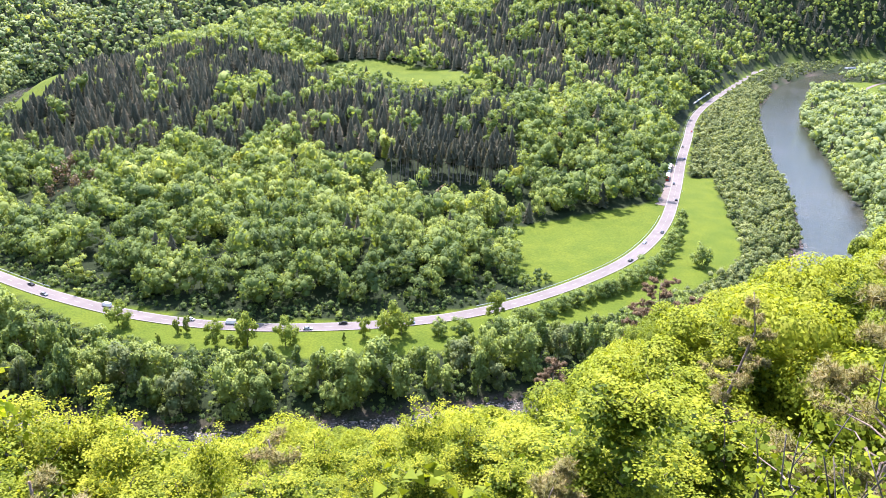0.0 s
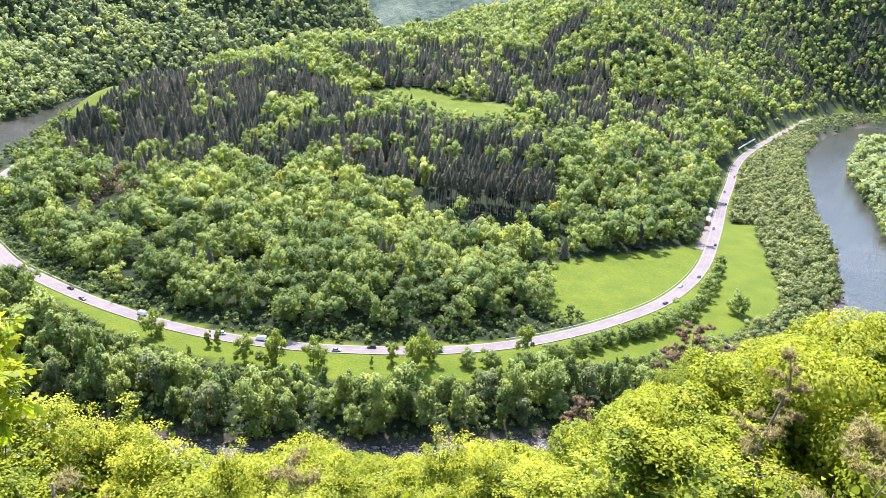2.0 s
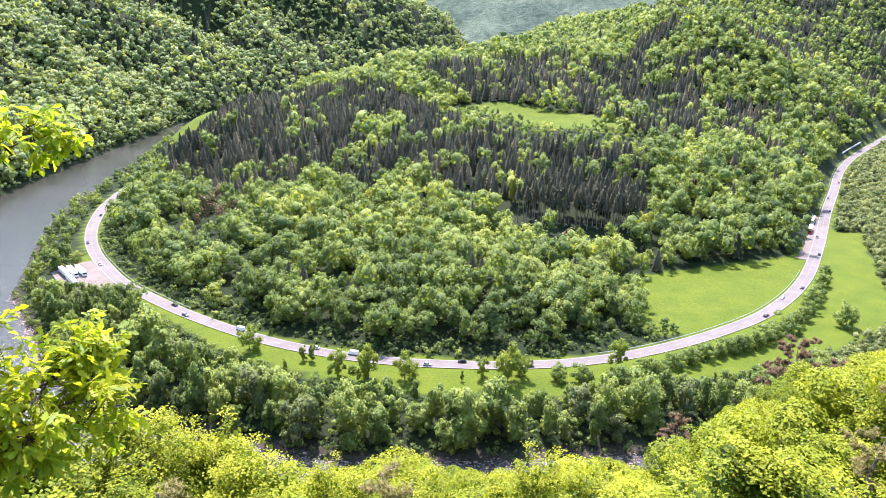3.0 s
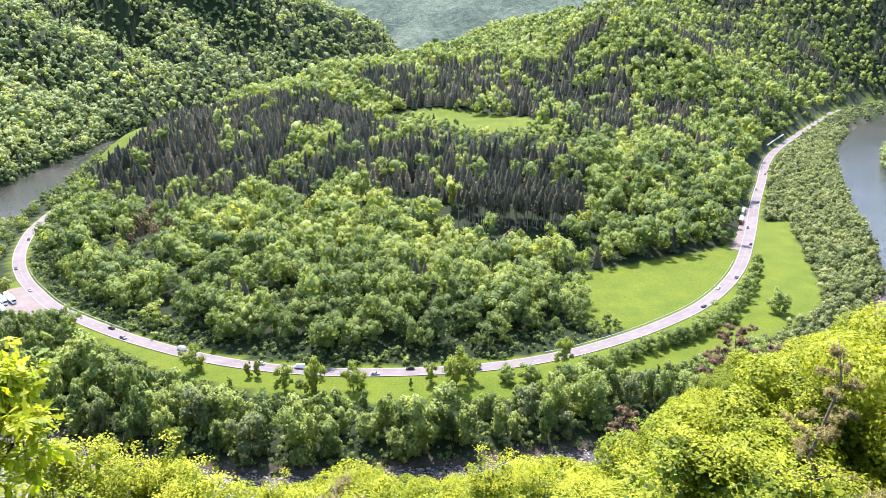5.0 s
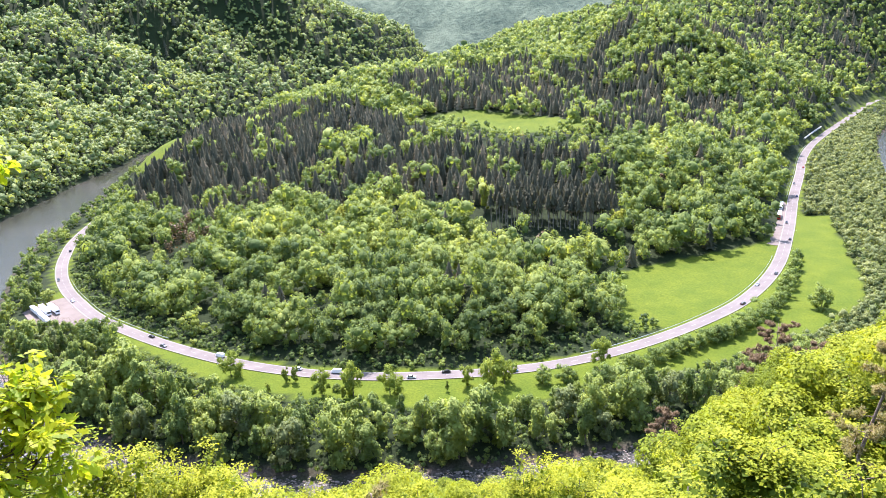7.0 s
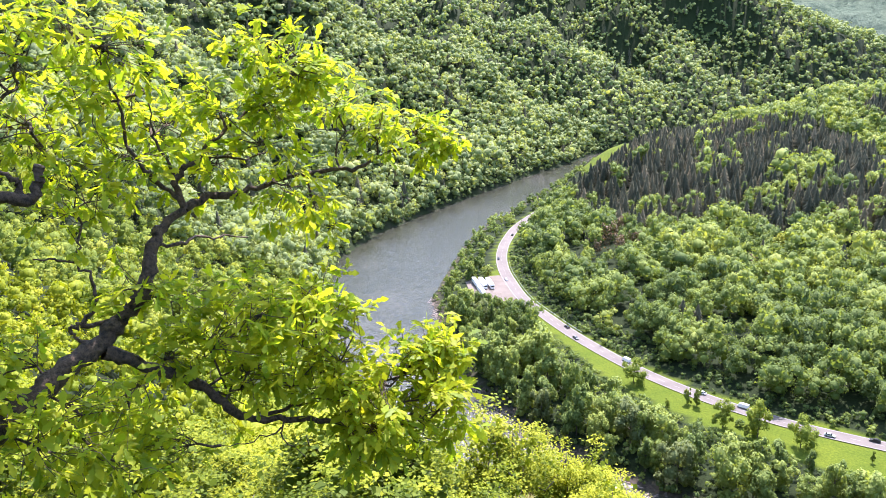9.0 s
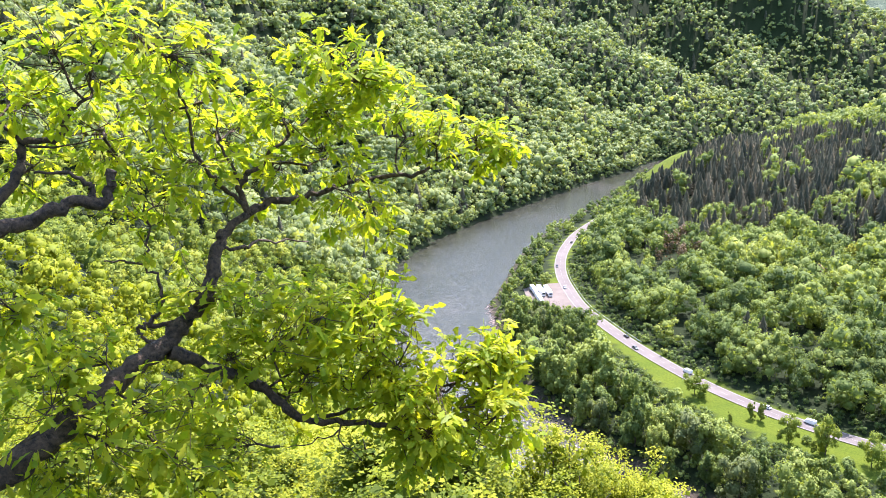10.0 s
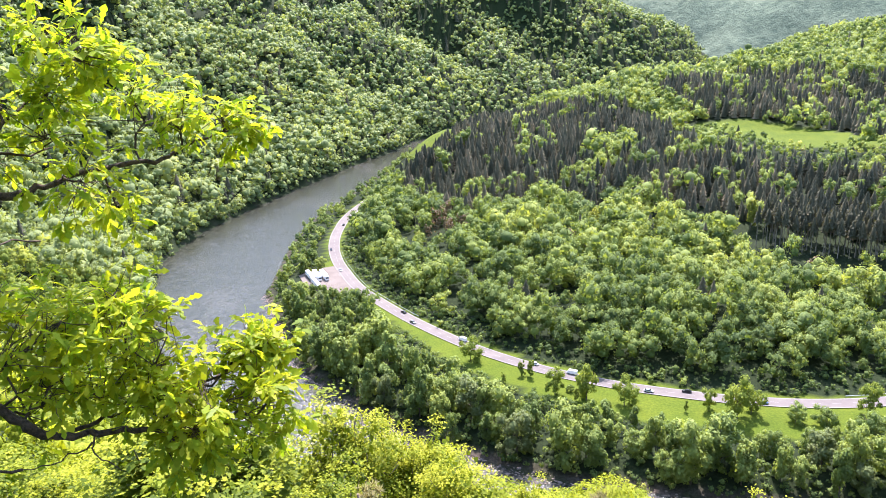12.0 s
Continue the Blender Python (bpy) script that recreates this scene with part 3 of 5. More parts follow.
def woods():
    rng = np.random.RandomState(11)
    levels = [(0, 470, 10.4, 460, 0.032, (13, 18), 1), (470, 760, 10.2, 230, 0.041, (10, 14), 1), (760, 1250, 9.8, 70, 0.062, (5, 8), 1), (1250, 2450, 12.5, 22, 0.1, (3, 5), 1)]
    heaps = {}
    fronts = []
    for d0, d1, gap, n, size, lobes, level in levels:
        q = scatter(rng, -2200, 1500, 120, 4200, gap)
        d = np.hypot(*q.T)
        az = np.degrees(np.arctan2(q[:, 0], q[:, 1]))
        q = q[(d >= d0) & (d < d1) & (az > -77) & (az < 36)]
        z, meadow, bank, hill, band, loop, d_edge, d_in, d_out = terrain(q)
        x, y = q.T
        d = np.hypot(x, y)
        k = len(q)
        ok = (meadow < 0.5) & ~(loop & ~band & (y < 1500)) & ~(~loop & (d_out < 1.5)) & ~(band & (d_in < 4)) & ((d_edge > np.where(((x < -320) | (y > 640)) & ~hill, 9, 13)) | (y > 1600))
        ok &= ~(~loop & (d < np.where(x < -150, 480, np.where(x < 0, 430, 235))))
        lay = (np.hypot(x + 298, y - 412) > 23) & (np.hypot(x - 176, y - 640) > 22)
        ok &= lay & (loop | (d_out < 620) | (d > 1900))
        ok &= ~((np.abs(x - 5) < 52) & (y > 542) & (y < 592))
        ok &= loop | (z - 150 < d * 0.15) | (rng.uniform(size=k) < 0.2)      # thinner wood high on the slopes
        ok &= np.hypot(x + 46, y - 588) > 9      # the larch stands free
        pos = np.column_stack([q, z - 0.4])
        u = rng.uniform(size=k)
        sp = u < spruce_share(x, y) + 0.05 * (wave(x, y, 90, 31) > 0.6)
        sp_slope = u < 0.05 + 0.35 * (wave(x, y, 160, 36) > 0.85)
        tone = np.clip(0.3 + 0.2 * wave(x, y, 75, 33) + 0.12 * wave(x, y, 25, 34) + rng.normal(size=k) * 0.13, 0, 1)
        tone = np.clip(tone + 0.2 * hill * np.exp(-((x + 60) / 170) ** 2 - ((y - 500) / 75) ** 2), 0, 1)
        tone = np.clip(tone + 0.12 * hill * smoothstep(560, 800, y), 0, 1)
        low = hill & glade(x, y)
        sp &= ~low
        tone = np.where(low, np.clip(tone + 0.5, 0, 1), tone)
        dead = (rng.uniform(size=k) < 0.008) | (hill & (np.hypot(x + 258, y - 516) < 17)) | (hill & (np.hypot(x + 8, y - 520) < 13))
        verge = hill & (d_edge < 18.5) & (x < 40) & (y < 520)
        broad = prototypes("broad", n, size, 12, d0 + 1, lobes, level)
        rough_broad = prototypes("wide", int(n * 0.5), size * 1.15, 12, d0 + 5, (max(3, int(lobes[0] * 0.9)), max(5, int(lobes[1] * 0.9))), 1)
        spruce = prototypes("spruce", {0: 40, 470: 24, 760: 8}.get(d0, 2), {0: 9, 470: 7, 760: 5}.get(d0, 4), 8, d0 + 2)
        bare = prototypes("slim", 280 if d0 < 700 else 60, 0.038, 6, d0 + 4, (8, 12), 0)
        bush = prototypes("bush", n, size * 1.35, 8, d0 + 3, lobes, level)
        h = (2.2 if d0 > 2000 else 1) * rng.uniform(12, 21, k) * np.where(rng.uniform(size=k) < 0.15, 1.3, 1) * (1 + 0.12 * wave(x, y, 45, 35))
        h = np.where(band & ~hill & (x > -215) & (y < 640), np.minimum(h, 3 + 0.5 * np.maximum(d_edge - strip_width(x, y), 0)), h)
        h = np.where((np.abs(x - 8) < 48) & (y > 515) & (y <= 538), h * 0.4, h)
        willow = band & ~hill & (x > 120)
        h = np.where(low, h * 0.3, h)
        h = np.where((np.abs(x + 45) < 10) & (y > 540) & (y < 585), h * 0.6, h)
        h = np.where(hill & (spruce_share(x, y) > 0.5), h * 0.75, h)
        h = np.where(band & ~hill & (x < -300), np.minimum(h, 11.5 * rng.uniform(0.75, 1.1, k)), h)
        h = np.where(before_meadow(x, y), h * 0.5, h)
        # the view of the lay-by from above is open
        sx, tx = 0.586 * (x + 298) - 0.81 * (y - 412), 0.81 * (x + 298) + 0.586 * (y - 412)
        h = np.where((np.abs(tx) < 26) & (sx > 0) & (sx < 75), np.minimum(h, np.maximum(0.3 * sx - 1.5, 2.2)), h)
        front = ok & band & ~hill & riverside_front(x, d_in, d_edge)
        if d0 in (0, 470):
            q2 = scatter(rng, -420, 60, 335, 620, 3.6)
            dd = np.hypot(*q2.T)
            q2 = q2[(dd >= d0) & (dd < d1)]
            z2, _, _, hill2, _, _, edge2, _, _ = terrain(q2)
            m2 = hill2 & (edge2 > 7) & (edge2 < 26) & (rng.uniform(size=len(q2)) < 0.6 + 0.3 * (wave(*q2.T, 30, 82) > 0.2))
            # low shrub tone: the tall trees' shade on this bank put into colour
            heaps.setdefault("verge", []).append(plant(rng, prototypes("bush", 30, 0.09, 6, 77, (4, 7), 1), np.column_stack([q2, z2 - 0.2])[m2], rng.uniform(1.8, 4.6, int(m2.sum())), np.clip(rng.normal(size=int(m2.sum())) * 0.2 + 0.15, 0, 1)))
        if d0 in (0, 470, 760):
            q2 = scatter(rng, -800, 700, 250, 1300, 6.0)
            dd = np.hypot(*q2.T)
            q2 = q2[(dd >= max(d0, 235)) & (dd < d1)]
            z2, meadow2, _, _, _, loop2, _, _, out2 = terrain(q2)
            m2 = ~loop2 & (meadow2 < 0.5) & (out2 > 0.5) & (out2 < 15)
            heaps.setdefault("slope" if d0 else "lower_slope", []).append(plant(rng, prototypes("bush", int(n * 0.4), size * 1.2, 8, 79 + d0, (6, 9) if d0 < 700 else (3, 5), 1), np.column_stack([q2, z2 - 0.4])[m2], rng.uniform(5, 10, int(m2.sum())), np.clip(rng.normal(size=int(m2.sum())) * 0.2 + 0.35, 0, 1)))
        if d0 == 0:
            q2 = scatter(rng, -330, 260, 230, 640, 4.2)
            z2, meadow2, _, hill2, band2, _, edge2, in2, _ = terrain(q2)
            m2 = band2 & ~hill2 & (meadow2 < 0.5) & (in2 > 1.0) & (edge2 > 13) & (np.hypot(q2[:, 0] + 298, q2[:, 1] - 412) > 26)
            m3 = band2 & ~hill2 & (meadow2 < 0.5) & (q2[:, 0] > 40) & (edge2 < strip_width(*q2.T) + 22)
            heaps.setdefault("willow", []).append(plant(rng, prototypes("bush", 90, 0.06, 6, 76, (5, 8), 1), np.column_stack([q2, z2 - 0.3])[m3], rng.uniform(2.2, 5.0, int(m3.sum())), np.clip(rng.normal(size=int(m3.sum())) * 0.2 + 0.35, 0, 1)))
            heaps.setdefault("bank", []).append(plant(rng, prototypes("bush", 45, 0.075, 6, 78, (4, 6), 1), np.column_stack([q2, z2 - 0.3])[m2], rng.uniform(1.8, 4.8, int(m2.sum())), np.clip(rng.normal(size=int(m2.sum())) * 0.2 + 0.3, 0, 1)))
        if d0 in (0, 470, 760):
            q2 = scatter(rng, 110, 520, 330, 1250, 6.2)
            dd = np.hypot(*q2.T)
            q2 = q2[(dd >= d0) & (dd < d1)]
            z2, meadow2, _, hill2, band2, _, edge2, in2, _ = terrain(q2)
            m2 = band2 & ~hill2 & (meadow2 < 0.5) & (in2 > 2) & (edge2 > 11)
            heaps.setdefault("willow", []).append(plant(rng, prototypes("bush", int(n * 0.32), size * 1.5, 8, 81 + d0, (5, 8), 1), np.column_stack([q2, z2 - 0.3])[m2], rng.uniform(4.0, 8.0, int(m2.sum())), np.clip(rng.normal(size=int(m2.sum())) * 0.22 + 0.45, 0, 1)))
        if d0 in (470, 760):
            q2 = scatter(rng, -520, 320, 470, 1250, 8.8)
            dd = np.hypot(*q2.T)
            q2 = q2[(dd >= d0) & (dd < d1)]
            z2, meadow2, _, hill2, _, _, edge2, _, _ = terrain(q2)
            m2 = hill2 & (meadow2 < 0.5) & (edge2 > 25) & (np.hypot(q2[:, 0] + 46, q2[:, 1] - 585) > 12) & ~glade(*q2.T) & ~before_meadow(*q2.T) & ~((np.abs(q2[:, 0] - 5) < 52) & (q2[:, 1] > 520) & (q2[:, 1] < 598)) & (rng.uniform(size=len(q2)) < spruce_share(*q2.T) - 0.2)
            heaps.setdefault("spruce", []).append(plant(rng, spruce, np.column_stack([q2, z2 - 0.4])[m2], rng.uniform(10, 22, int(m2.sum())), np.clip(rng.normal(size=int(m2.sum())) * 0.3 + 0.4, 0, 1)))
        if front.any():
            fronts.append((pos[front], h[front], tone[front]))
        ok &= ~front
        for key, m, pr, hh in (
                ("spur", ok & hill & ~sp & ~verge & ~dead, broad, h * np.where((wave(x, y, 110, 51) > 0.5) & (d_edge > 45) & (y < 720), 0.45, 1)),
                ("dead", ok & hill & dead & ~verge, bare, h * 0.9),
                ("verge", ok & verge & (u < 0.3), bush, rng.uniform(1.8, 4.2, k)),
                ("spruce", ok & hill & sp & ~verge & ~dead & (d_edge > 30), spruce, rng.uniform(11, 22, k) * np.where(before_meadow(x, y), 0.6, 1)),
                ("bank", ok & band & ~hill & ~willow & ~glade(x, y), broad, h * 0.8),
                ("willow", ok & willow, bush, rng.uniform(6, 10, k)),
                ("slope" if d0 else "lower_slope", ok & (~loop | ~band) & ~sp_slope & (u < 0.96), broad if d0 == 0 else rough_broad, h * 1.05),
                ("slope_spruce", ok & ~loop & sp_slope, spruce, rng.uniform(14, 22, k))):
            if m.any():
                heaps.setdefault(key, []).append(plant(rng, pr, pos[m], hh[m], tone[m]))
    for key, name, label, mat in (("spur", "broadleaf_wood", "fresh green broadleaf wood covering the spur", LEAF_WOOD),
                                  ("dead", "withered_trees", "brown withered trees scattered in the wood", LEAF_DRY),
                                  ("verge", "verge_shrubs", "low green shrubs on the shaded bank above the road", LEAF_WOOD),
                                  ("spruce", "spruce_wood", "dark spruce wood along the crest of the spur", LEAF_SPRUCE),
                                  ("bank", "riverside_wood", "green alders between river and road", LEAF_WOOD),
                                  ("willow", "willow_thicket", "grey green rounded willows along the river bank", LEAF_WILLOW),
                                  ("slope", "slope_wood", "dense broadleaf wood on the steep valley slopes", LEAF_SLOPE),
                                  ("lower_slope", "lower_slope_wood", "green broadleaf wood on the foot of the slope", LEAF_WOOD),
                                  ("slope_spruce", "slope_spruce_wood", "scattered dark spruces on the valley slopes", LEAF_SPRUCE)):
        tris = np.concatenate([t for t, _ in heaps[key]])
        print(name, len(tris))
        tagged(new(name, poly_mesh(name, tris, np.concatenate([t for _, t in heaps[key]]), mat)), label, "forest", kind="stuff")
    return [np.concatenate(v) for v in zip(*fronts)]


# ---- single trees ----
def tube(line, radii, sides=6):
    """Vertices and faces of a tapering round limb along a line of points."""
    p = np.array(line, float)
    t = np.gradient(p, axis=0)
    t /= np.linalg.norm(t, axis=1)[:, None] + 1e-9
    v, f = [], []
    for i in range(len(p)):
        a = np.cross(t[i], (0.31, 0.2, 0.93) if abs(t[i][2]) < 0.9 else (1, 0.1, 0))
        a /= np.linalg.norm(a)
        b = np.cross(t[i], a)
        for k in range(sides):
            w = 6.28318 * k / sides
            v.append(p[i] + (a * math.cos(w) + b * math.sin(w)) * radii[i])
    for i in range(len(p) - 1):
        for k in range(sides):
            j = (k + 1) % sides
            f.append((i * sides + k, i * sides + j, (i + 1) * sides + j, (i + 1) * sides + k))
    f.append(tuple(range((len(p) - 1) * sides, len(p) * sides)))
    return v, f


def limbs_mesh(name, limbs, mat):
    """One mesh of many limbs: (line, radii, sides)."""
    v, f = [], []
    for line, radii, sides in limbs:
        a, b = tube(line, radii, sides)
        f += [tuple(i + len(v) for i in q) for q in b]
        v += a
    return mesh_from(name, v, f, mat, True)


def part(name, me, parent, label=""):
    ob = new(name, me)
    ob.parent = parent
    return tagged(ob, label) if label else ob


def bough_line(rng, a, b, n=5, wobble=0.06):
    a, b = np.array(a, float), np.array(b, float)
    u = np.linspace(0, 1, n)[:, None]
    line = a + (b - a) * u
    line[1:-1] += rng.normal(size=(n - 2, 3)) * wobble * np.linalg.norm(b - a)
    return line


def tree_prototype(name, kind, seed, n, size, mat, bark, label, category="tree", group="", level=1, tone=(0.12, 0.5)):
    """A tree one metre tall: an Empty with a trunk and its limbs, and a crown."""
    rng = np.random.RandomState(seed)
    root = new(name)
    # level 0: leaves alone; 1 and 2: leaves round a closed mass
    crown = prototypes(kind, n, size, 1, seed, (22, 30), level, 0.35 if level == 2 else 0.6, 0.55 if level == 2 else 0.8)[0]
    low = 0.3 if kind in ("broad", "slim") else 0.1
    limbs = [(bough_line(rng, (0, 0, -0.05), (rng.normal() * 0.03, rng.normal() * 0.03, 0.82), 6, 0.012), np.linspace(0.017, 0.005, 6), 6)]
    for k in range(6):
        a = k * 1.05 + rng.uniform(0, 0.6)
        z = rng.uniform(low, 0.6)
        r = rng.uniform(0.14, 0.24) * (2 if kind == "bush" else 1)
        limbs.append((bough_line(rng, (0, 0, z), (math.cos(a) * r, math.sin(a) * r, z + 0.18), 4), np.linspace(0.008, 0.002, 4), 4))
    part("trunk", limbs_mesh("trunk", limbs[:1], bark), root)
    tagged(part("branch_work", limbs_mesh("branch_work", limbs[1:], bark), root), kind="stuff")
    part("crown", poly_mesh("crown", crown, rng.uniform(*tone), mat), root)
    return tagged(root, label, category, group)


def put_trees(rng, protos, pos, size, wide=(0.85, 1.15)):
    """Stands a copy of one of the prototypes at each place, the prototypes themselves at the first ones."""
    place = []
    for p, s in zip(pos, size):
        w = s * rng.uniform(*wide)
        place.append(Matrix.Translation(Vector([float(v) for v in p])) @ Matrix.Rotation(rng.uniform(0, 6.283), 4, "Z") @ Matrix.Diagonal((w, w, float(s), 1)))
    for i in range(len(protos), len(place)):
        copy_thing(protos[i % len(protos)], place[i])
    for pr, m in zip(protos, place):
        pr.matrix_basis = m


def ground_at(x, y):
    return float(terrain(np.array([[x, y]], float))[0][0])


front_pos, front_h, front_tone = woods()


def riverside_trees():
    rng = np.random.RandomState(5)
    order = np.argsort(np.hypot(front_pos[:, 0], front_pos[:, 1]))
    left = [i for i in order if front_pos[i, 0] <= 130]
    right = [i for i in order if front_pos[i, 0] > 130]
    label = "leafy green alder with a rounded crown on the river bank"
    pr = [tree_prototype("alder_tree", "alder" if k % 3 else "broad", 100 + k, 1700, 0.026, LEAF_WOOD, BARK, label, "tree", "trees along the river bank", tone=(0.2, 0.75)) for k in range(9)]
    pr += [tree_prototype("alder_tree", "slim", 120 + k, 1200, 0.026, LEAF_WOOD, BARK, "slender leafy green alder on the river bank", "tree", "trees along the river bank") for k in range(2)]
    pr += [tree_prototype("willow_tree", "broad", 130 + k, 1700, 0.026, LEAF_WILLOW, BARK, "pale grey green willow leaning over the river bank", "tree", "trees along the river bank") for k in range(1)]
    put_trees(rng, pr, front_pos[left], front_h[left] * rng.uniform(0.75, 1.3, len(left)), (0.75, 1.2))
    pr = [tree_prototype("willow_bush", "bush", 140 + k, 1100, 0.032, LEAF_WILLOW, BARK, "rounded grey green willow bush by the river", "bush", "willow bushes by the river") for k in range(5)]
    put_trees(rng, pr, front_pos[right], front_h[right] * 0.52)


riverside_trees()


def roadside_trees():
    """Trees and bushes of the grass strip beside the road: place and height."""
    rng = np.random.RandomState(6)
    tall = [(-154, 335, 11), (-103, 317, 11), (-88, 317, 15), (-71, 319, 12), (-36, 329, 9), (-24, 326, 17), (-19, 333, 11), (27, 354, 12)]
    thin = [(-124, 329, 7), (-120, 330, 7), (-45, 324, 4.5), (-129, 318, 5), (-92, 315, 5)]
    low = [(-1, 333, 9), (10, 337, 9), (27, 334, 11), (38, 347, 10), (55, 360, 10), (71, 373, 9), (78, 378, 8), (84, 384, 10), (92, 388, 9), (99, 394, 10),
           (118, 416, 12), (126, 428, 9), (145, 465, 11), (153, 483, 9), (167, 522, 8), (154, 433, 14), (45, 353, 8), (62, 366, 9), (105, 401, 10), (111, 408, 9), (88, 386, 9), (132, 437, 9), (139, 450, 10), (149, 474, 9), (160, 501, 9), (15, 392, 7), (25, 396, 6), (36, 398, 7), (-78, 316, 3), (-97, 322, 4)]
    for rows, kind, seed, name, label, cat in ((tall, "broad", 200, "roadside_tree", "small round leafy tree on the grass by the road", "tree"),
                                               (thin, "slim", 210, "young_tree", "thin young tree with sparse pale leaves by the road", "tree"),
                                               (low, "bush", 220, "roadside_bush", "dense dark green bush on the grass by the road", "bush")):
        pr = [tree_prototype(name, kind, seed + k, 1500, 0.024 if kind != "bush" else 0.03, LEAF_WOOD if kind == "bush" else LEAF_HILL, BARK, label, cat, name.replace("_", " ") + "s", tone=(0.4, 0.7) if kind != "bush" else (0.25, 0.5)) for k in range(3)]
        w = (0.9, 1.15) if kind == "bush" else (0.85, 1.05)
        put_trees(rng, pr, [(x, y, ground_at(x, y) - 0.1) for x, y, _ in rows], [h * (1 if kind == "bush" else 1.2) for _, _, h in rows], w)


roadside_trees()


def marked_trees():
    """Single trees that stand out of the wood by their colour."""
    for name, kind, seed, x, y, tall, wide, label in (("larch_tree", "slim", 240, -46, 590, 25, 0.75, "slender yellow green tree before the dark spruces"),
                                                      ("lime_tree", "broad", 241, 51, 556, 20, 0.8, "large bright green tree standing out of the wood"),
                                                      ("lime_tree", "broad", 242, -150, 560, 18, 1.0, "large bright green tree standing out of the wood")):
        ob = tree_prototype(name, kind, seed, 1800, 0.032, LEAF_BRIGHT, BARK, label)
        ob.matrix_basis = Matrix.Translation((x, y, ground_at(x, y) - 0.3)) @ Matrix.Diagonal((tall * wide, tall * wide, tall, 1))


marked_trees()


def layby_shrubs():
    """Leafless reddish shrubs at the edge of the lay-by."""
    pr = [tree_prototype("bare_shrub", "bush", 250 + k, 500, 0.02, TWIG_RED, BARK, "bare reddish grey shrub beside the gravel lay-by", "shrub", "shrubs by the lay-by", 0) for k in range(2)]
    put_trees(np.random.RandomState(9), pr, [(x, y, ground_at(x, y) - 0.1) for x, y in ((-284, 395), (-277, 393), (-271, 391), (-290, 394), (-280, 389))], [7.5, 6.5, 6, 5, 5])


layby_shrubs()


def spruce_stand():
    """Tall spruces with bare pale stems at the edge of a clearing."""
    rng = np.random.RandomState(26)
    protos = []
    for k in range(5):
        root = new("spruce_tree")
        crown = spruce_crown(rng, 60, rng.uniform(0.22, 0.28), 1.0, rng.uniform(0.55, 0.66), 7)
        line = bough_line(rng, (0, 0, -0.04), (0, 0, 0.95), 6, 0.004)
        part("trunk", limbs_mesh("trunk", [(line, np.linspace(0.011, 0.002, 6), 6)], BARK_PALE), root)
        part("crown", poly_mesh("crown", crown, rng.uniform(0.15, 0.4), LEAF_SPRUCE), root)
        protos.append(tagged(root, "tall dark spruce with a long bare stem at the clearing", "tree", "tall spruces at the clearing"))
    pos = [(x + rng.uniform(-1.5, 1.5), y + rng.uniform(-2, 2)) for y, s in ((560, 0), (566, 2), (573, 1), (581, 3), (590, 0)) for x in np.arange(-44 + s + rng.uniform(0, 12), 58 - rng.uniform(0, 12), 5.6)]
    put_trees(rng, protos, [(x, y, ground_at(x, y) - 0.3) for x, y in pos], rng.uniform(25, 33, len(pos)))


spruce_stand()

# ---- the lookout's own slope ----
def skyline(az):
    """Greatest elevation of tree tops round the lookout, degrees: the view is open over the bend."""
    return np.interp(az, [-95, -80, -72, -62, -52, -45, -42, -38.8, -36, -32, -30.4, -27, -25, -23.6, -21, -17.5, -11.5, -6, -3.7, -1.5, 1, 3.2, 5, 8.9, 11, 12.5, 14.4, 16, 18, 20, 22, 26, 31, 40, 60],
                     [4, 0, -6, -11, -17, -24, -26.5, -26, -27.1, -27.6, -29, -30.4, -32.5, -33.3, -34.6, -33.5, -32.6, -33.5, -33.6, -31.4, -32.2, -32.4, -31.5, -32.4, -29.2, -28.5, -26.4, -25.2, -23.4, -21.6, -20.4, -18.5, -16, -9, -2])


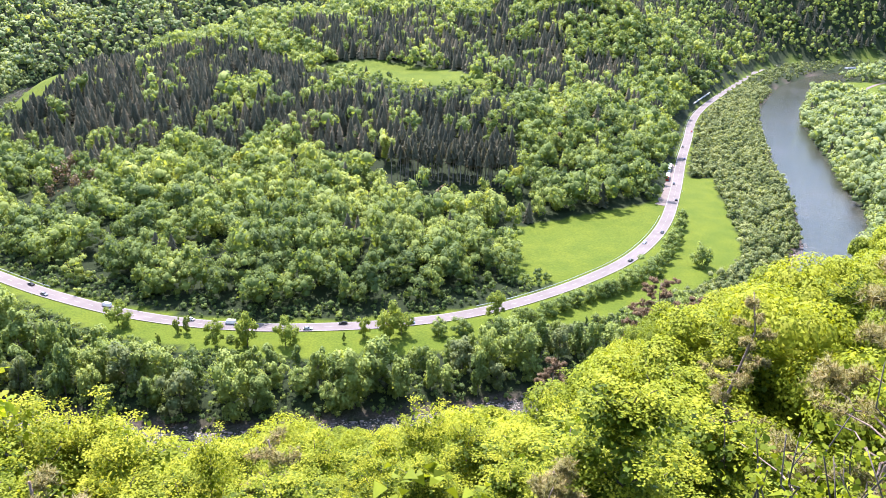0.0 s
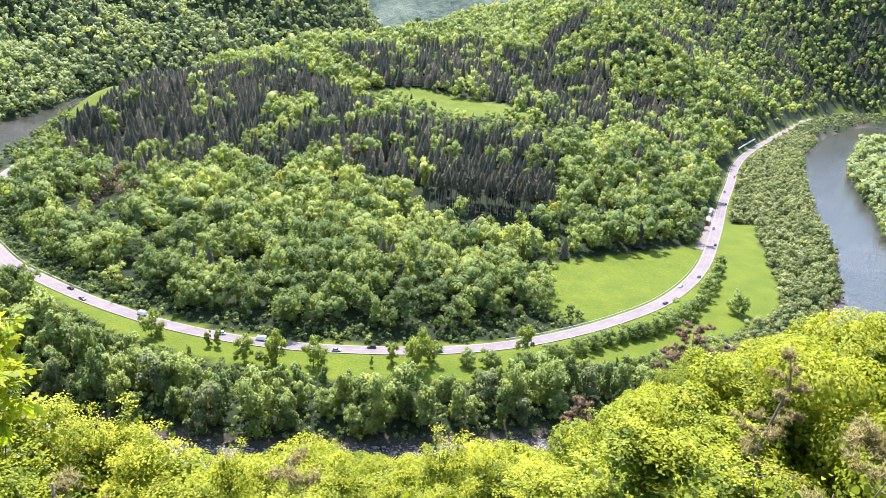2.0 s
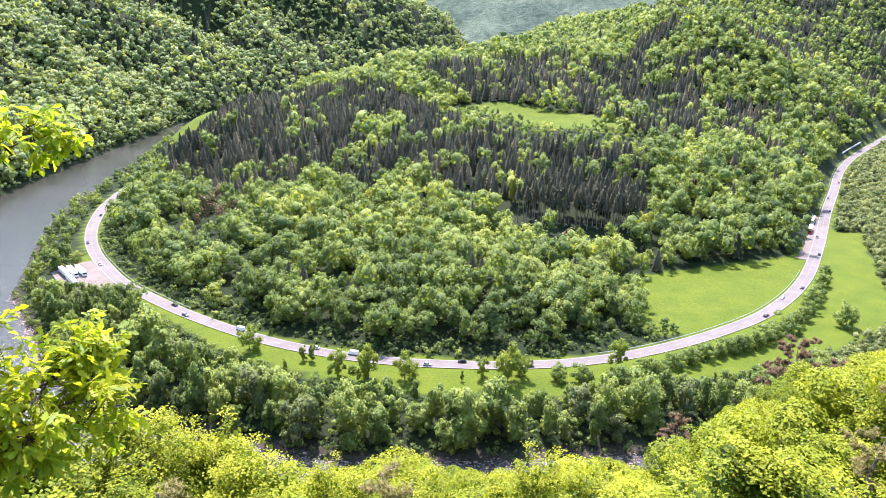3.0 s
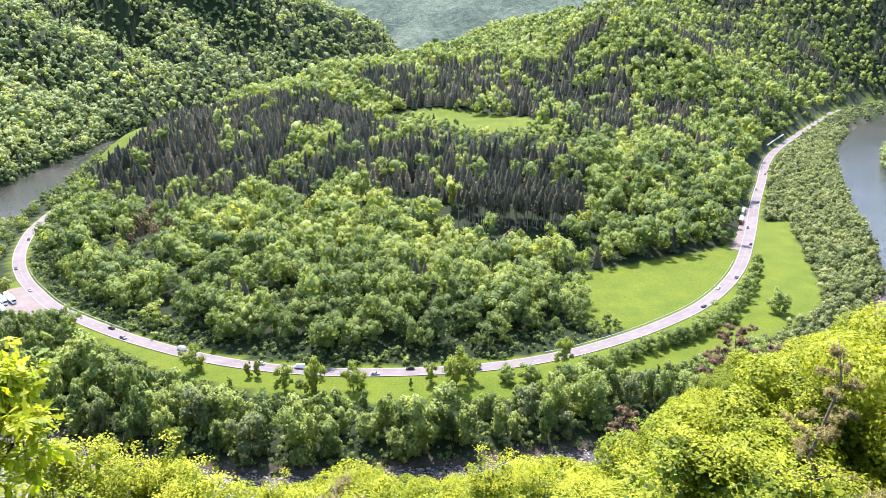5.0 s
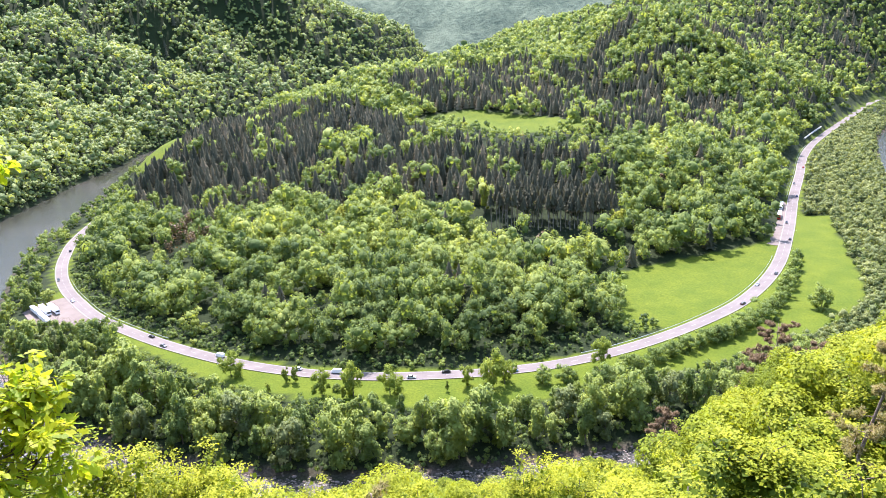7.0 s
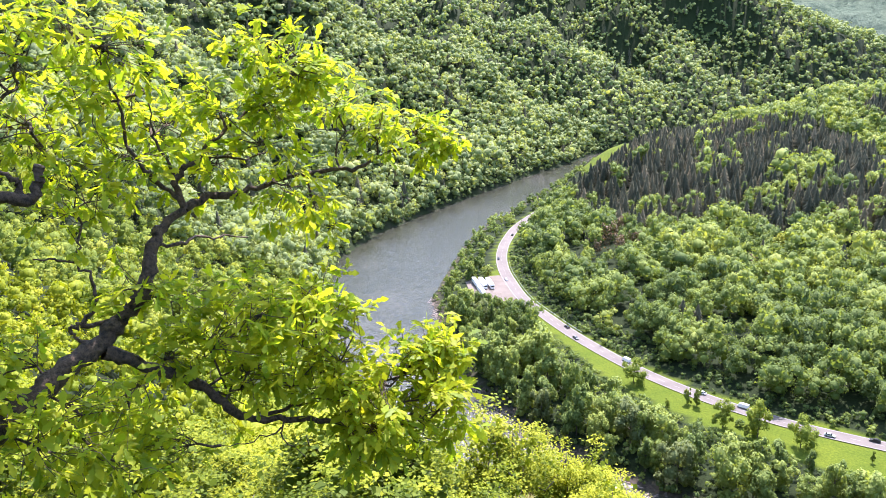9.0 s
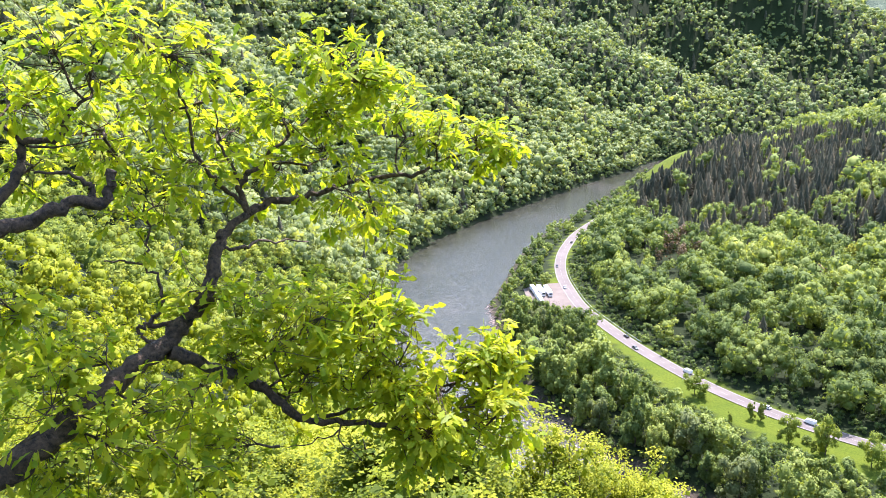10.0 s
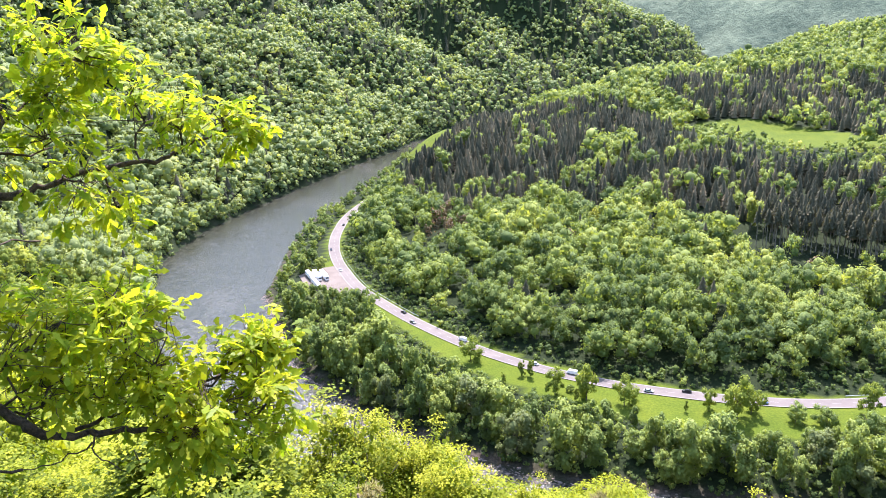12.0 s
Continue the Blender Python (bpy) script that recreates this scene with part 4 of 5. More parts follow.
def near_slope():
    rng = np.random.RandomState(21)
    tris, far, near = [], [], []
    for d0, d1, gap, n, size in ((11, 26, 3.0, 0, 0), (26, 70, 4.4, 0, 0), (70, 130, 5.6, 280, 0.034), (130, 260, 7.4, 130, 0.045), (260, 490, 9.0, 120, 0.042)):
        q = scatter(rng, -470, 240, -60, 440, gap)
        d, az = np.hypot(*q.T), np.degrees(np.arctan2(q[:, 0], q[:, 1]))
        q = q[(d >= d0) & (d < d1) & (az > -80) & (az < 44) & ((d < 235) | (q[:, 0] < 0)) & ((d < 430) | (q[:, 0] < -150))]
        z, meadow, bank, hill, band, loop, d_edge, d_in, d_out = terrain(q)
        d, az = np.hypot(*q.T), np.degrees(np.arctan2(q[:, 0], q[:, 1]))
        h = rng.uniform(6.5, 11.5, len(q)) * np.interp(d, [200, 400], [1, 1.4])
        room = 168 + d * np.tan(np.radians(np.minimum(skyline(az), np.interp(d, [26, 60, 61], [-22, -12, 20])))) - z
        h = np.minimum(h, np.where(d > 260, 18, room) * rng.uniform(0.76, 0.95, len(q)))
        h = np.where(d < 45, np.clip(room, 0, 9.5) * rng.uniform(0.74, 0.97, len(q)), h)
        h = np.maximum(h, np.where((az > 20) & (d > 26), 5.5, 0))
        ok = ~loop & (d_out > 3) & (h > 1.6) & ~((az > 22.5) & (d < 26))
        pos = np.column_stack([q, z - 0.2])[ok]
        tone = np.clip(0.45 + 0.2 * wave(q[:, 0], q[:, 1], 35, 41) + rng.normal(size=len(q)) * 0.2, 0, 1)[ok]
        if n == 0:
            near.append((pos, h[ok]))
        else:
            (far if d0 > 200 else tris).append(plant(rng, prototypes("broad", n, size, 8, 300 + d0, (9, 13), 1), pos, h[ok], tone))
    t = np.concatenate([a for a, _ in tris])
    print("near slope", len(t), [len(p) for p, _ in near])
    tagged(new("slope_trees", poly_mesh("slope_trees", t, np.concatenate([b for _, b in tris]), LEAF_FRESH)), "bright spring green trees on the steep slope below the lookout", "forest", kind="stuff")
    t = np.concatenate([a for a, _ in far])
    tagged(new("hillside_trees", poly_mesh("hillside_trees", t, np.concatenate([b for _, b in far]), LEAF_HILL)), "light green trees on the hillside above the river", "forest", kind="stuff")
    pr = [tree_prototype("beech_tree", "broad", 320 + k, 21000, 0.0112, LEAF_FRESH, BARK, "bright spring green beech on the steep slope", "tree", "trees below the lookout", 2, (0.15, 0.7)) for k in range(6)]
    young = (rng.uniform(size=len(near[1][0])) < 0.4) & (np.hypot(*near[1][0][:, :2].T) < 55)
    put_trees(rng, pr, near[1][0][~young], near[1][1][~young], (0.95, 1.25))
    q = scatter(rng, -30, 26, -8, 34, 1.5)
    d, az = np.hypot(*q.T), np.degrees(np.arctan2(q[:, 0], q[:, 1]))
    q = q[(d > 6) & (d < 34) & (az > -80) & (az < 44)]
    k = len(q)
    t, tn = plant(rng, prototypes("bush", 130, 0.06, 8, 390, (9, 13), 0), np.column_stack([q, terrain(q)[0] - 0.1]), rng.uniform(0.7, 1.7, k), rng.uniform(0.05, 0.55, k))
    tagged(new("undergrowth", poly_mesh("undergrowth", t, tn, LEAF_FRESH)), "low leafy green undergrowth below the saplings", "shrubs", kind="stuff")
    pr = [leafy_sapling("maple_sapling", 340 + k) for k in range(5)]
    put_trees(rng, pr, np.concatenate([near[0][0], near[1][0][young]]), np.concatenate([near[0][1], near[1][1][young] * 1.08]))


def kites(rng, p, nrm, size, long=1.0, wide=0.55, tilt=0.35):
    """Pointed leaves at p: (n, 8, 3), four corners and their normals."""
    n = len(p)
    nrm = nrm + rng.normal(size=(n, 3)) * tilt
    nrm /= np.linalg.norm(nrm, axis=1)[:, None]
    t = np.cross(nrm, rng.normal(size=(n, 3)))
    t /= np.linalg.norm(t, axis=1)[:, None]
    b = np.cross(nrm, t)
    s = size * rng.uniform(0.6, 1.3, (n, 1))
    droop = np.array([0, 0, 0.12]) * s
    return np.stack([p, p + t * s * 0.45 * long + b * s * wide / 2, p + t * s * long - droop, p + t * s * 0.45 * long - b * s * wide / 2, nrm, nrm, nrm, nrm], 1)


def leafy_sapling(name, seed, clusters=230, per=76, leaf=0.0145, label="young maple with bright lime green leaves on the slope", group="saplings below the lookout", lift=0.0):
    """A young maple one metre tall with layered sprays of leaves on thin branches."""
    rng = np.random.RandomState(seed)
    root = new(name)
    limbs = [(bough_line(rng, (0, 0, -0.05), (rng.normal() * 0.05, rng.normal() * 0.05, 0.9), 7, 0.02), np.linspace(0.011, 0.002, 7), 5)]
    axis_line = limbs[0][0]
    ends = []
    for k in range(15):
        a, u = k * 2.4 + rng.uniform(-0.4, 0.4), 0.22 + 0.72 * k / 15
        o = axis_line[min(6, int(u * 6))]
        r = (0.36 - 0.26 * u) * rng.uniform(0.8, 1.25)
        end = o + np.array([math.cos(a) * r, math.sin(a) * r, 0.1 + 0.1 * rng.uniform()])
        line = bough_line(rng, o, end, 5, 0.05)
        limbs.append((line, np.linspace(0.005, 0.0015, 5), 4))
        ends.append(line)
    ends.append(axis_line[4:])
    pts = []
    for _ in range(clusters):
        line = ends[rng.randint(len(ends))]
        pts.append(line[rng.randint(1, len(line))] + rng.normal(size=3) * (0.055, 0.055, 0.03))
    pts = np.repeat(np.array(pts), per, 0) + rng.normal(size=(clusters * per, 3)) * (0.024, 0.024, 0.008)
    up = np.tile([0.0, 0.0, 1.0], (len(pts), 1)) + (pts - (0, 0, 0.45)) * 0.7
    part("trunk", limbs_mesh("trunk", limbs[:1], BARK), root)
    tagged(part("branch_work", limbs_mesh("branch_work", limbs[1:], BARK), root), kind="stuff")
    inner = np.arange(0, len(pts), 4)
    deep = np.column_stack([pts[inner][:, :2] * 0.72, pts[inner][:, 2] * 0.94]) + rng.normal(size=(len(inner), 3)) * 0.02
    # inner leaves get a lower tone, painting the shade inside the crown
    part("shade_toned_inner_leaves", poly_mesh("shade_toned_inner_leaves", kites(rng, deep, up[inner], leaf * 1.9, 1.0, 0.9, 0.7), lift + rng.uniform(-0.2, 0.2, len(deep)), LEAF_FRESH), root)
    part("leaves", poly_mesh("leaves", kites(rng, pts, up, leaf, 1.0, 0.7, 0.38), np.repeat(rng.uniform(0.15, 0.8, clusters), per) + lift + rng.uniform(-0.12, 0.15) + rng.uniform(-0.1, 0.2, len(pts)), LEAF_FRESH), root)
    return tagged(root, label, "tree", group)


near_slope()


# ---- pines on the rocky edge ----
def pine_tree(name, x, y, height, radius, seed, tufts, mat, label, needle=0.1, low=0.15, bare=9, sink=0.3, per=20, thin=0.06):
    """A straggling pine: trunk, boughs with tufts of needles, some bare boughs."""
    rng = np.random.RandomState(seed)
    root = new(name)
    trunk = bough_line(rng, (0, 0, -sink), (rng.normal() * 0.3, rng.normal() * 0.3, height * 0.97), 9, 0.012)
    part("trunk", limbs_mesh("trunk", [(trunk, np.linspace(0.035 * height ** 0.6, 0.02, 9), 8)], BARK_PINE), root)
    boughs, twigs = [], []
    count = int(13 + height * 1.6)
    for k in range(count):
        u = low + (0.98 - low) * (k + rng.uniform()) / count
        a = k * 2.39 + rng.uniform(-0.5, 0.5)
        r = radius * (1 - 0.72 * u ** 1.6) * rng.uniform(0.7, 1.15)
        o = np.array([np.interp(u, np.linspace(0, 1, 9), trunk[:, i]) for i in range(3)])
        line = bough_line(rng, o, o + (math.cos(a) * r, math.sin(a) * r, r * rng.uniform(-0.12, 0.3)), 7, 0.05)
        boughs.append((line, np.linspace(0.012 + 0.009 * r, 0.006, 7), 5))
        if k >= bare:
            for _ in range(5):
                s = line[rng.randint(2, 7)]
                b = rng.uniform(0, 6.283)
                q = r * rng.uniform(0.15, 0.34)
                twig = bough_line(rng, s, s + (math.cos(b) * q, math.sin(b) * q, q * 0.25), 4, 0.08)
                twigs.append((twig, np.linspace(0.007, 0.003, 4), 3))
    for line, radii, sides in boughs[:bare]:
        part("bare_bough", limbs_mesh("bare_bough", [(line, radii, sides)], BARK_PINE), root, "bare pale grey pine bough")
    tagged(part("bough_work", limbs_mesh("bough_work", boughs[bare:] + twigs, BARK_PINE), root), kind="stuff")
    lines = [l for l, _, _ in twigs] + [l[4:] for l, _, _ in boughs[bare:]]
    pick = rng.randint(len(lines), size=tufts)
    at = np.array([lines[i][rng.randint(1, len(lines[i]))] for i in pick]) + rng.normal(size=(tufts, 3)) * 0.07
    d = rng.normal(size=(tufts * per, 3)) + (0, 0, 0.5)
    d /= np.linalg.norm(d, axis=1)[:, None]
    p = np.repeat(at, per, 0)
    s = np.cross(d, rng.normal(size=d.shape))
    s /= np.linalg.norm(s, axis=1)[:, None]
    ln = needle * rng.uniform(0.7, 1.3, (len(p), 1))
    nr = d * 0.6 + (0, 0, 0.6) + rng.normal(size=d.shape) * 0.25
    nr /= np.linalg.norm(nr, axis=1)[:, None]
    q = flat_faces(np.stack([p - s * ln * thin, p + s * ln * thin, p + d * ln], 1), nr)
    tagged(part("needles", poly_mesh("needles", q, np.repeat(rng.uniform(0.1, 0.8, tufts), per), mat), root), kind="stuff")
    root.location = (x, y, ground_at(x, y))
    return tagged(root, label, "tree")


def top_at(az, d, el):
    """Height of a tree at a bearing whose top shows at an elevation from the lookout."""
    return 168 + d * math.tan(radians(el)) - ground_at(math.sin(radians(az)) * d, math.cos(radians(az)) * d)


def bearing(az, d):
    return math.sin(radians(az)) * d, math.cos(radians(az)) * d


def edge_saplings():
    """Slender young trees whose tips stand up along the lower edge of the open view."""
    rng = np.random.RandomState(88)
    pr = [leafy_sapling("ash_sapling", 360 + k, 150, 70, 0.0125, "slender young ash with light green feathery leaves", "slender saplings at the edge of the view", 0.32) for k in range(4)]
    pos, size = [], []
    for az, el in ((-36.3, -26.6), (-34.7, -26.2), (-33.0, -28.6), (-31.4, -27.9), (-30.2, -28.2), (-28.2, -29.4), (-26.6, -30.2), (-25.3, -30.2), (-19.8, -32.0), (-17.0, -33.0),
                   (-10.9, -32.8), (-5.6, -33.4), (-1.5, -31.5), (0.6, -32.4), (2.7, -31.9), (5.4, -31.8), (7.6, -32.2), (10.4, -29.9)):
        d = rng.uniform(17, 22)
        x, y = bearing(az, d)
        pos.append((x, y, ground_at(x, y) - 0.1))
        size.append(max(2.5, top_at(az, d, el) + 0.1))
    put_trees(rng, pr, pos, size, (0.55, 0.8))


edge_saplings()
pine_tree("pine_tree", *bearing(42.0, 10.5), top_at(42, 10.5, -3), 3.2, 501, 3000, NEEDLE_PINE, "straggling olive green pine with bare pale boughs", 0.1, per=20, thin=0.05)
pine_tree("pine_tree", *bearing(35.0, 12.0), top_at(35, 12, -14), 2.1, 502, 3000, NEEDLE_PINE, "straggling olive green pine with bare pale boughs", 0.11, per=18, thin=0.05)
pine_tree("pine_tree", *bearing(23.8, 30.0), top_at(23.8, 30, -20.5), 1.9, 503, 2400, NEEDLE_PINE, "low olive green pine among bright leafy trees", 0.13)
pine_tree("pine_tree", *bearing(-14.6, 15.0), 4.9, 1.3, 504, 700, NEEDLE_PINE, "thin young pine with brownish needles on the slope", 0.11)
pine_tree("pine_tree", *bearing(-34.5, 11.0), 4.6, 1.5, 508, 600, NEEDLE_PINE, "thin young pine with brownish needles on the slope", 0.11)
pine_tree("pine_tree", *bearing(12.0, 11.0), top_at(12, 11, -36.5), 1.0, 509, 1500, NEEDLE_PINE, "low olive green pine among bright leafy trees", 0.1)
pine_tree("withered_pine", *bearing(9.6, 48.0), top_at(9.6, 48, -27.8), 1.9, 505, 1200, LEAF_DRY, "reddish brown withered pine above the river", 0.17, 0.25)
pine_tree("withered_pine", *bearing(17.2, 76.0), top_at(17.2, 76, -21.2), 4.8, 506, 5200, LEAF_DRY, "broad brown withered pine on the slope edge", 0.2, 0.35)
pine_tree("withered_pine", *bearing(20.5, 70.0), top_at(20.5, 70, -22.3), 3.2, 507, 3000, LEAF_DRY, "broad brown withered pine on the slope edge", 0.2, 0.35)


def linden_leaves(rng, p, size):
    """Heart-shaped leaves, lying rather flat: (n, 24, 3), twelve corners and their normals."""
    half = np.array([(-0.06, 0.2), (0.1, 0.4), (0.35, 0.43), (0.6, 0.32), (0.84, 0.13)])
    uv = np.vstack([(0, 0), half, (1.0, 0.0), half[::-1] * (1, -1)])
    nrm = unit(rng.normal(size=(len(p), 3)) * 0.6 + (0, -0.3, 0.9))
    way = unit(np.cross(nrm, rng.normal(size=(len(p), 3))))
    side = np.cross(nrm, way)
    s = size * rng.uniform(0.6, 1.25, (len(p), 1, 1))
    u, v = uv[None, :, :1], uv[None, :, 1:]
    pts = p[:, None] + s * (way[:, None] * u + side[:, None] * v + nrm[:, None] * (0.25 * np.abs(v) - 0.15 * u * u))
    return np.concatenate([pts, np.repeat(nrm[:, None], len(uv), 1)], 1)


def linden_sapling(x, y, height, seed, label):
    """A sapling with a few shoots of broad heart-shaped leaves."""
    rng = np.random.RandomState(seed)
    root = new("linden_sapling")
    pts = []
    for k in range(9):
        a = rng.uniform(0, 6.283)
        r = rng.uniform(0.1, 0.45)
        h = height * rng.uniform(0.6, 1.0)
        line = bough_line(rng, (0, 0, -0.1), (math.cos(a) * r, math.sin(a) * r, h), 8, 0.05)
        part("shoot", limbs_mesh("shoot", [(line, np.linspace(0.014, 0.004, 8), 5)], BARK), root)
        for _ in range(70):
            u = rng.uniform(0.3, 1.0)
            pts.append([np.interp(u, np.linspace(0, 1, 8), line[:, i]) for i in range(3)])
    pts = np.array(pts) + rng.normal(size=(len(pts), 3)) * (0.13, 0.13, 0.07)
    part("leaves", poly_mesh("leaves", linden_leaves(rng, pts, 0.044), rng.uniform(0.1, 0.7, len(pts)), LEAF_FRESH), root)
    root.location = (x, y, ground_at(x, y))
    return tagged(root, label, "sapling", "saplings on the ledge")


linden_sapling(*bearing(32.0, 4.0), top_at(32, 4.0, -29), 601, "linden sapling with broad bright green leaves")
linden_sapling(*bearing(37.0, 4.8), top_at(37, 4.8, -21), 602, "tall linden sapling with broad bright green leaves")
linden_sapling(*bearing(29.5, 3.3), top_at(29.5, 3.3, -36), 603, "low linden sapling with broad bright green leaves")


def dead_branch():
    rng = np.random.RandomState(7)
    root = new("dead_branch")
    x, y = bearing(13.5, 9.0)
    g = ground_at(x, y)
    main = bough_line(rng, (0, 0, -0.4), (-0.4, 0.2, 2.0), 8, 0.04)
    part("stem", limbs_mesh("stem", [(main, np.linspace(0.026, 0.008, 8), 6)], BARK_PINE), root)
    for k in range(4):
        o = main[2 + k]
        part("twig", limbs_mesh("twig", [(bough_line(rng, o, o + rng.normal(size=3) * 0.45, 5), np.linspace(0.018, 0.005, 5), 4)], BARK_PINE), root)
    root.location = (x, y, g)
    tagged(root, "bare pale dead branch standing among the leaves", "branch")


dead_branch()

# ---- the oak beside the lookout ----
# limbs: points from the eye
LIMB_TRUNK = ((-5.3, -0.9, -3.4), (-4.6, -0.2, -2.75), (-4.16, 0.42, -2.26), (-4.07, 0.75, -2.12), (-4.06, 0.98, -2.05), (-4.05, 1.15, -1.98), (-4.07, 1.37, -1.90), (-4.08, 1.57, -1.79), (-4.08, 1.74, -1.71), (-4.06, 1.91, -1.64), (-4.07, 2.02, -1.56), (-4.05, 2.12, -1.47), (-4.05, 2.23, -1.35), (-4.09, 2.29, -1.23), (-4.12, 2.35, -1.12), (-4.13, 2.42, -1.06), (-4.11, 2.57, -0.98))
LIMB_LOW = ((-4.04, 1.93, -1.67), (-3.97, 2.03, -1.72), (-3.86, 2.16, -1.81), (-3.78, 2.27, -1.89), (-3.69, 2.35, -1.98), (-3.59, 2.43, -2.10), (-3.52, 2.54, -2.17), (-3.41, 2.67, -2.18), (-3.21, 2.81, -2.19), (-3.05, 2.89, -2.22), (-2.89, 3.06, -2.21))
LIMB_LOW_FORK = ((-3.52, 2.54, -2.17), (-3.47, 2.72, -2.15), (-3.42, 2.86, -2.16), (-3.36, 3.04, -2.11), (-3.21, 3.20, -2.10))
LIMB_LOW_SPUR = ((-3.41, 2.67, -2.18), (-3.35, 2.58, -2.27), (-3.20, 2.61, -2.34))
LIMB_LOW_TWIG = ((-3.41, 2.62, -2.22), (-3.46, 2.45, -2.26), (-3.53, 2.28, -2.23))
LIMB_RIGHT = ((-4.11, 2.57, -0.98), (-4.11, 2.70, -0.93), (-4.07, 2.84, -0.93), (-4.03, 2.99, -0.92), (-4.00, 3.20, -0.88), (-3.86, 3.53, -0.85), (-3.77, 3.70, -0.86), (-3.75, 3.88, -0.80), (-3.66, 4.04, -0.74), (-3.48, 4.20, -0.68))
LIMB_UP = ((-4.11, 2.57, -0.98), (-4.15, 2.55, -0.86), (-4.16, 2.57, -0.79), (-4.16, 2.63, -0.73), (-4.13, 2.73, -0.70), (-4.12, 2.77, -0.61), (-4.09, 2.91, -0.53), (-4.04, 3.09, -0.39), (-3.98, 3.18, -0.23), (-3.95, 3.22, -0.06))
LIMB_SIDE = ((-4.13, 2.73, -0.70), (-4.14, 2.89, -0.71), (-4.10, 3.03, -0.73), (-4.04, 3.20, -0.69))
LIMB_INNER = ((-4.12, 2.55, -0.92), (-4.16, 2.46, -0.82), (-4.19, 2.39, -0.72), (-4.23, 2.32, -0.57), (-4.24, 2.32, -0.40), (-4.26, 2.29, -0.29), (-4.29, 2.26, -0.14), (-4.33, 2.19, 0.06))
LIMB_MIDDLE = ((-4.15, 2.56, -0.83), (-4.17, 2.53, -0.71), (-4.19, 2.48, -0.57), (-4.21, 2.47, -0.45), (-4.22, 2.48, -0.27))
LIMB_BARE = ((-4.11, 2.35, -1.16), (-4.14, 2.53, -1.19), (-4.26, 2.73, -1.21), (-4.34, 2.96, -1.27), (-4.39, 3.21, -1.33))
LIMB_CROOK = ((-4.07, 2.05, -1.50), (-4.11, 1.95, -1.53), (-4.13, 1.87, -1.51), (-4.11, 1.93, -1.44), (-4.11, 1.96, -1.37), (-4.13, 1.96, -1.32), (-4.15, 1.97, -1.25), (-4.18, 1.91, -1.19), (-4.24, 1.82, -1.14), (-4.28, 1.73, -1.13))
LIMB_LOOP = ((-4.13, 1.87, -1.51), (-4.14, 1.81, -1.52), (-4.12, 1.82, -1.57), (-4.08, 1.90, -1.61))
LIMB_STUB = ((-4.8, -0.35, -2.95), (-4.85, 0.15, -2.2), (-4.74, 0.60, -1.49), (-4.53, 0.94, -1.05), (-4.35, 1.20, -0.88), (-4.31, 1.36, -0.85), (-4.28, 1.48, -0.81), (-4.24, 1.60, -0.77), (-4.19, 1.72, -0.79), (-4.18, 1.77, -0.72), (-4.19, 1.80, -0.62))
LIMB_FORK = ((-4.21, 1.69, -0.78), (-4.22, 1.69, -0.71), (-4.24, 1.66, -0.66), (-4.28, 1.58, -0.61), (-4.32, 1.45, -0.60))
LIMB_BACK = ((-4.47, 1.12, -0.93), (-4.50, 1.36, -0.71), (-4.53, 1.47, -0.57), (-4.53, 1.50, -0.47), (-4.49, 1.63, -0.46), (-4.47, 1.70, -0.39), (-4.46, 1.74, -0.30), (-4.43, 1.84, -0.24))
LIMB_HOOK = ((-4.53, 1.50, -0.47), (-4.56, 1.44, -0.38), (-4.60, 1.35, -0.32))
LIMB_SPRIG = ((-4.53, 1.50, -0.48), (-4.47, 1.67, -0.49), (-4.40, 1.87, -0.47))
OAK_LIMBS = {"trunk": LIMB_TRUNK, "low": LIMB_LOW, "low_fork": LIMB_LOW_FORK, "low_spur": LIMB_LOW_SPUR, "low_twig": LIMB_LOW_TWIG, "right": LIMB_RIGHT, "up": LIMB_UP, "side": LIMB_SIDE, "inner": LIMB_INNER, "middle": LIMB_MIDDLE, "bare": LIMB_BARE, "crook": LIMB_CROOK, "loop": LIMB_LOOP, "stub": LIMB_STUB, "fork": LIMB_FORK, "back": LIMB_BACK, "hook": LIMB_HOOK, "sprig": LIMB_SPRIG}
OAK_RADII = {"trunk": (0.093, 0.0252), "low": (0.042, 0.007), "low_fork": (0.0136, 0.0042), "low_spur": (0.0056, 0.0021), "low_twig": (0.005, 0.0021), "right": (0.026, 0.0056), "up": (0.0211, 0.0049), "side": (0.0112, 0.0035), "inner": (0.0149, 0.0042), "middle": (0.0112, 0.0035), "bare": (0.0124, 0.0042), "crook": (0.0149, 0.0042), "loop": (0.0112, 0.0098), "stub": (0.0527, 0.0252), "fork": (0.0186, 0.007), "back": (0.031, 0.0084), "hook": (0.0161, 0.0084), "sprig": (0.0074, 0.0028)}
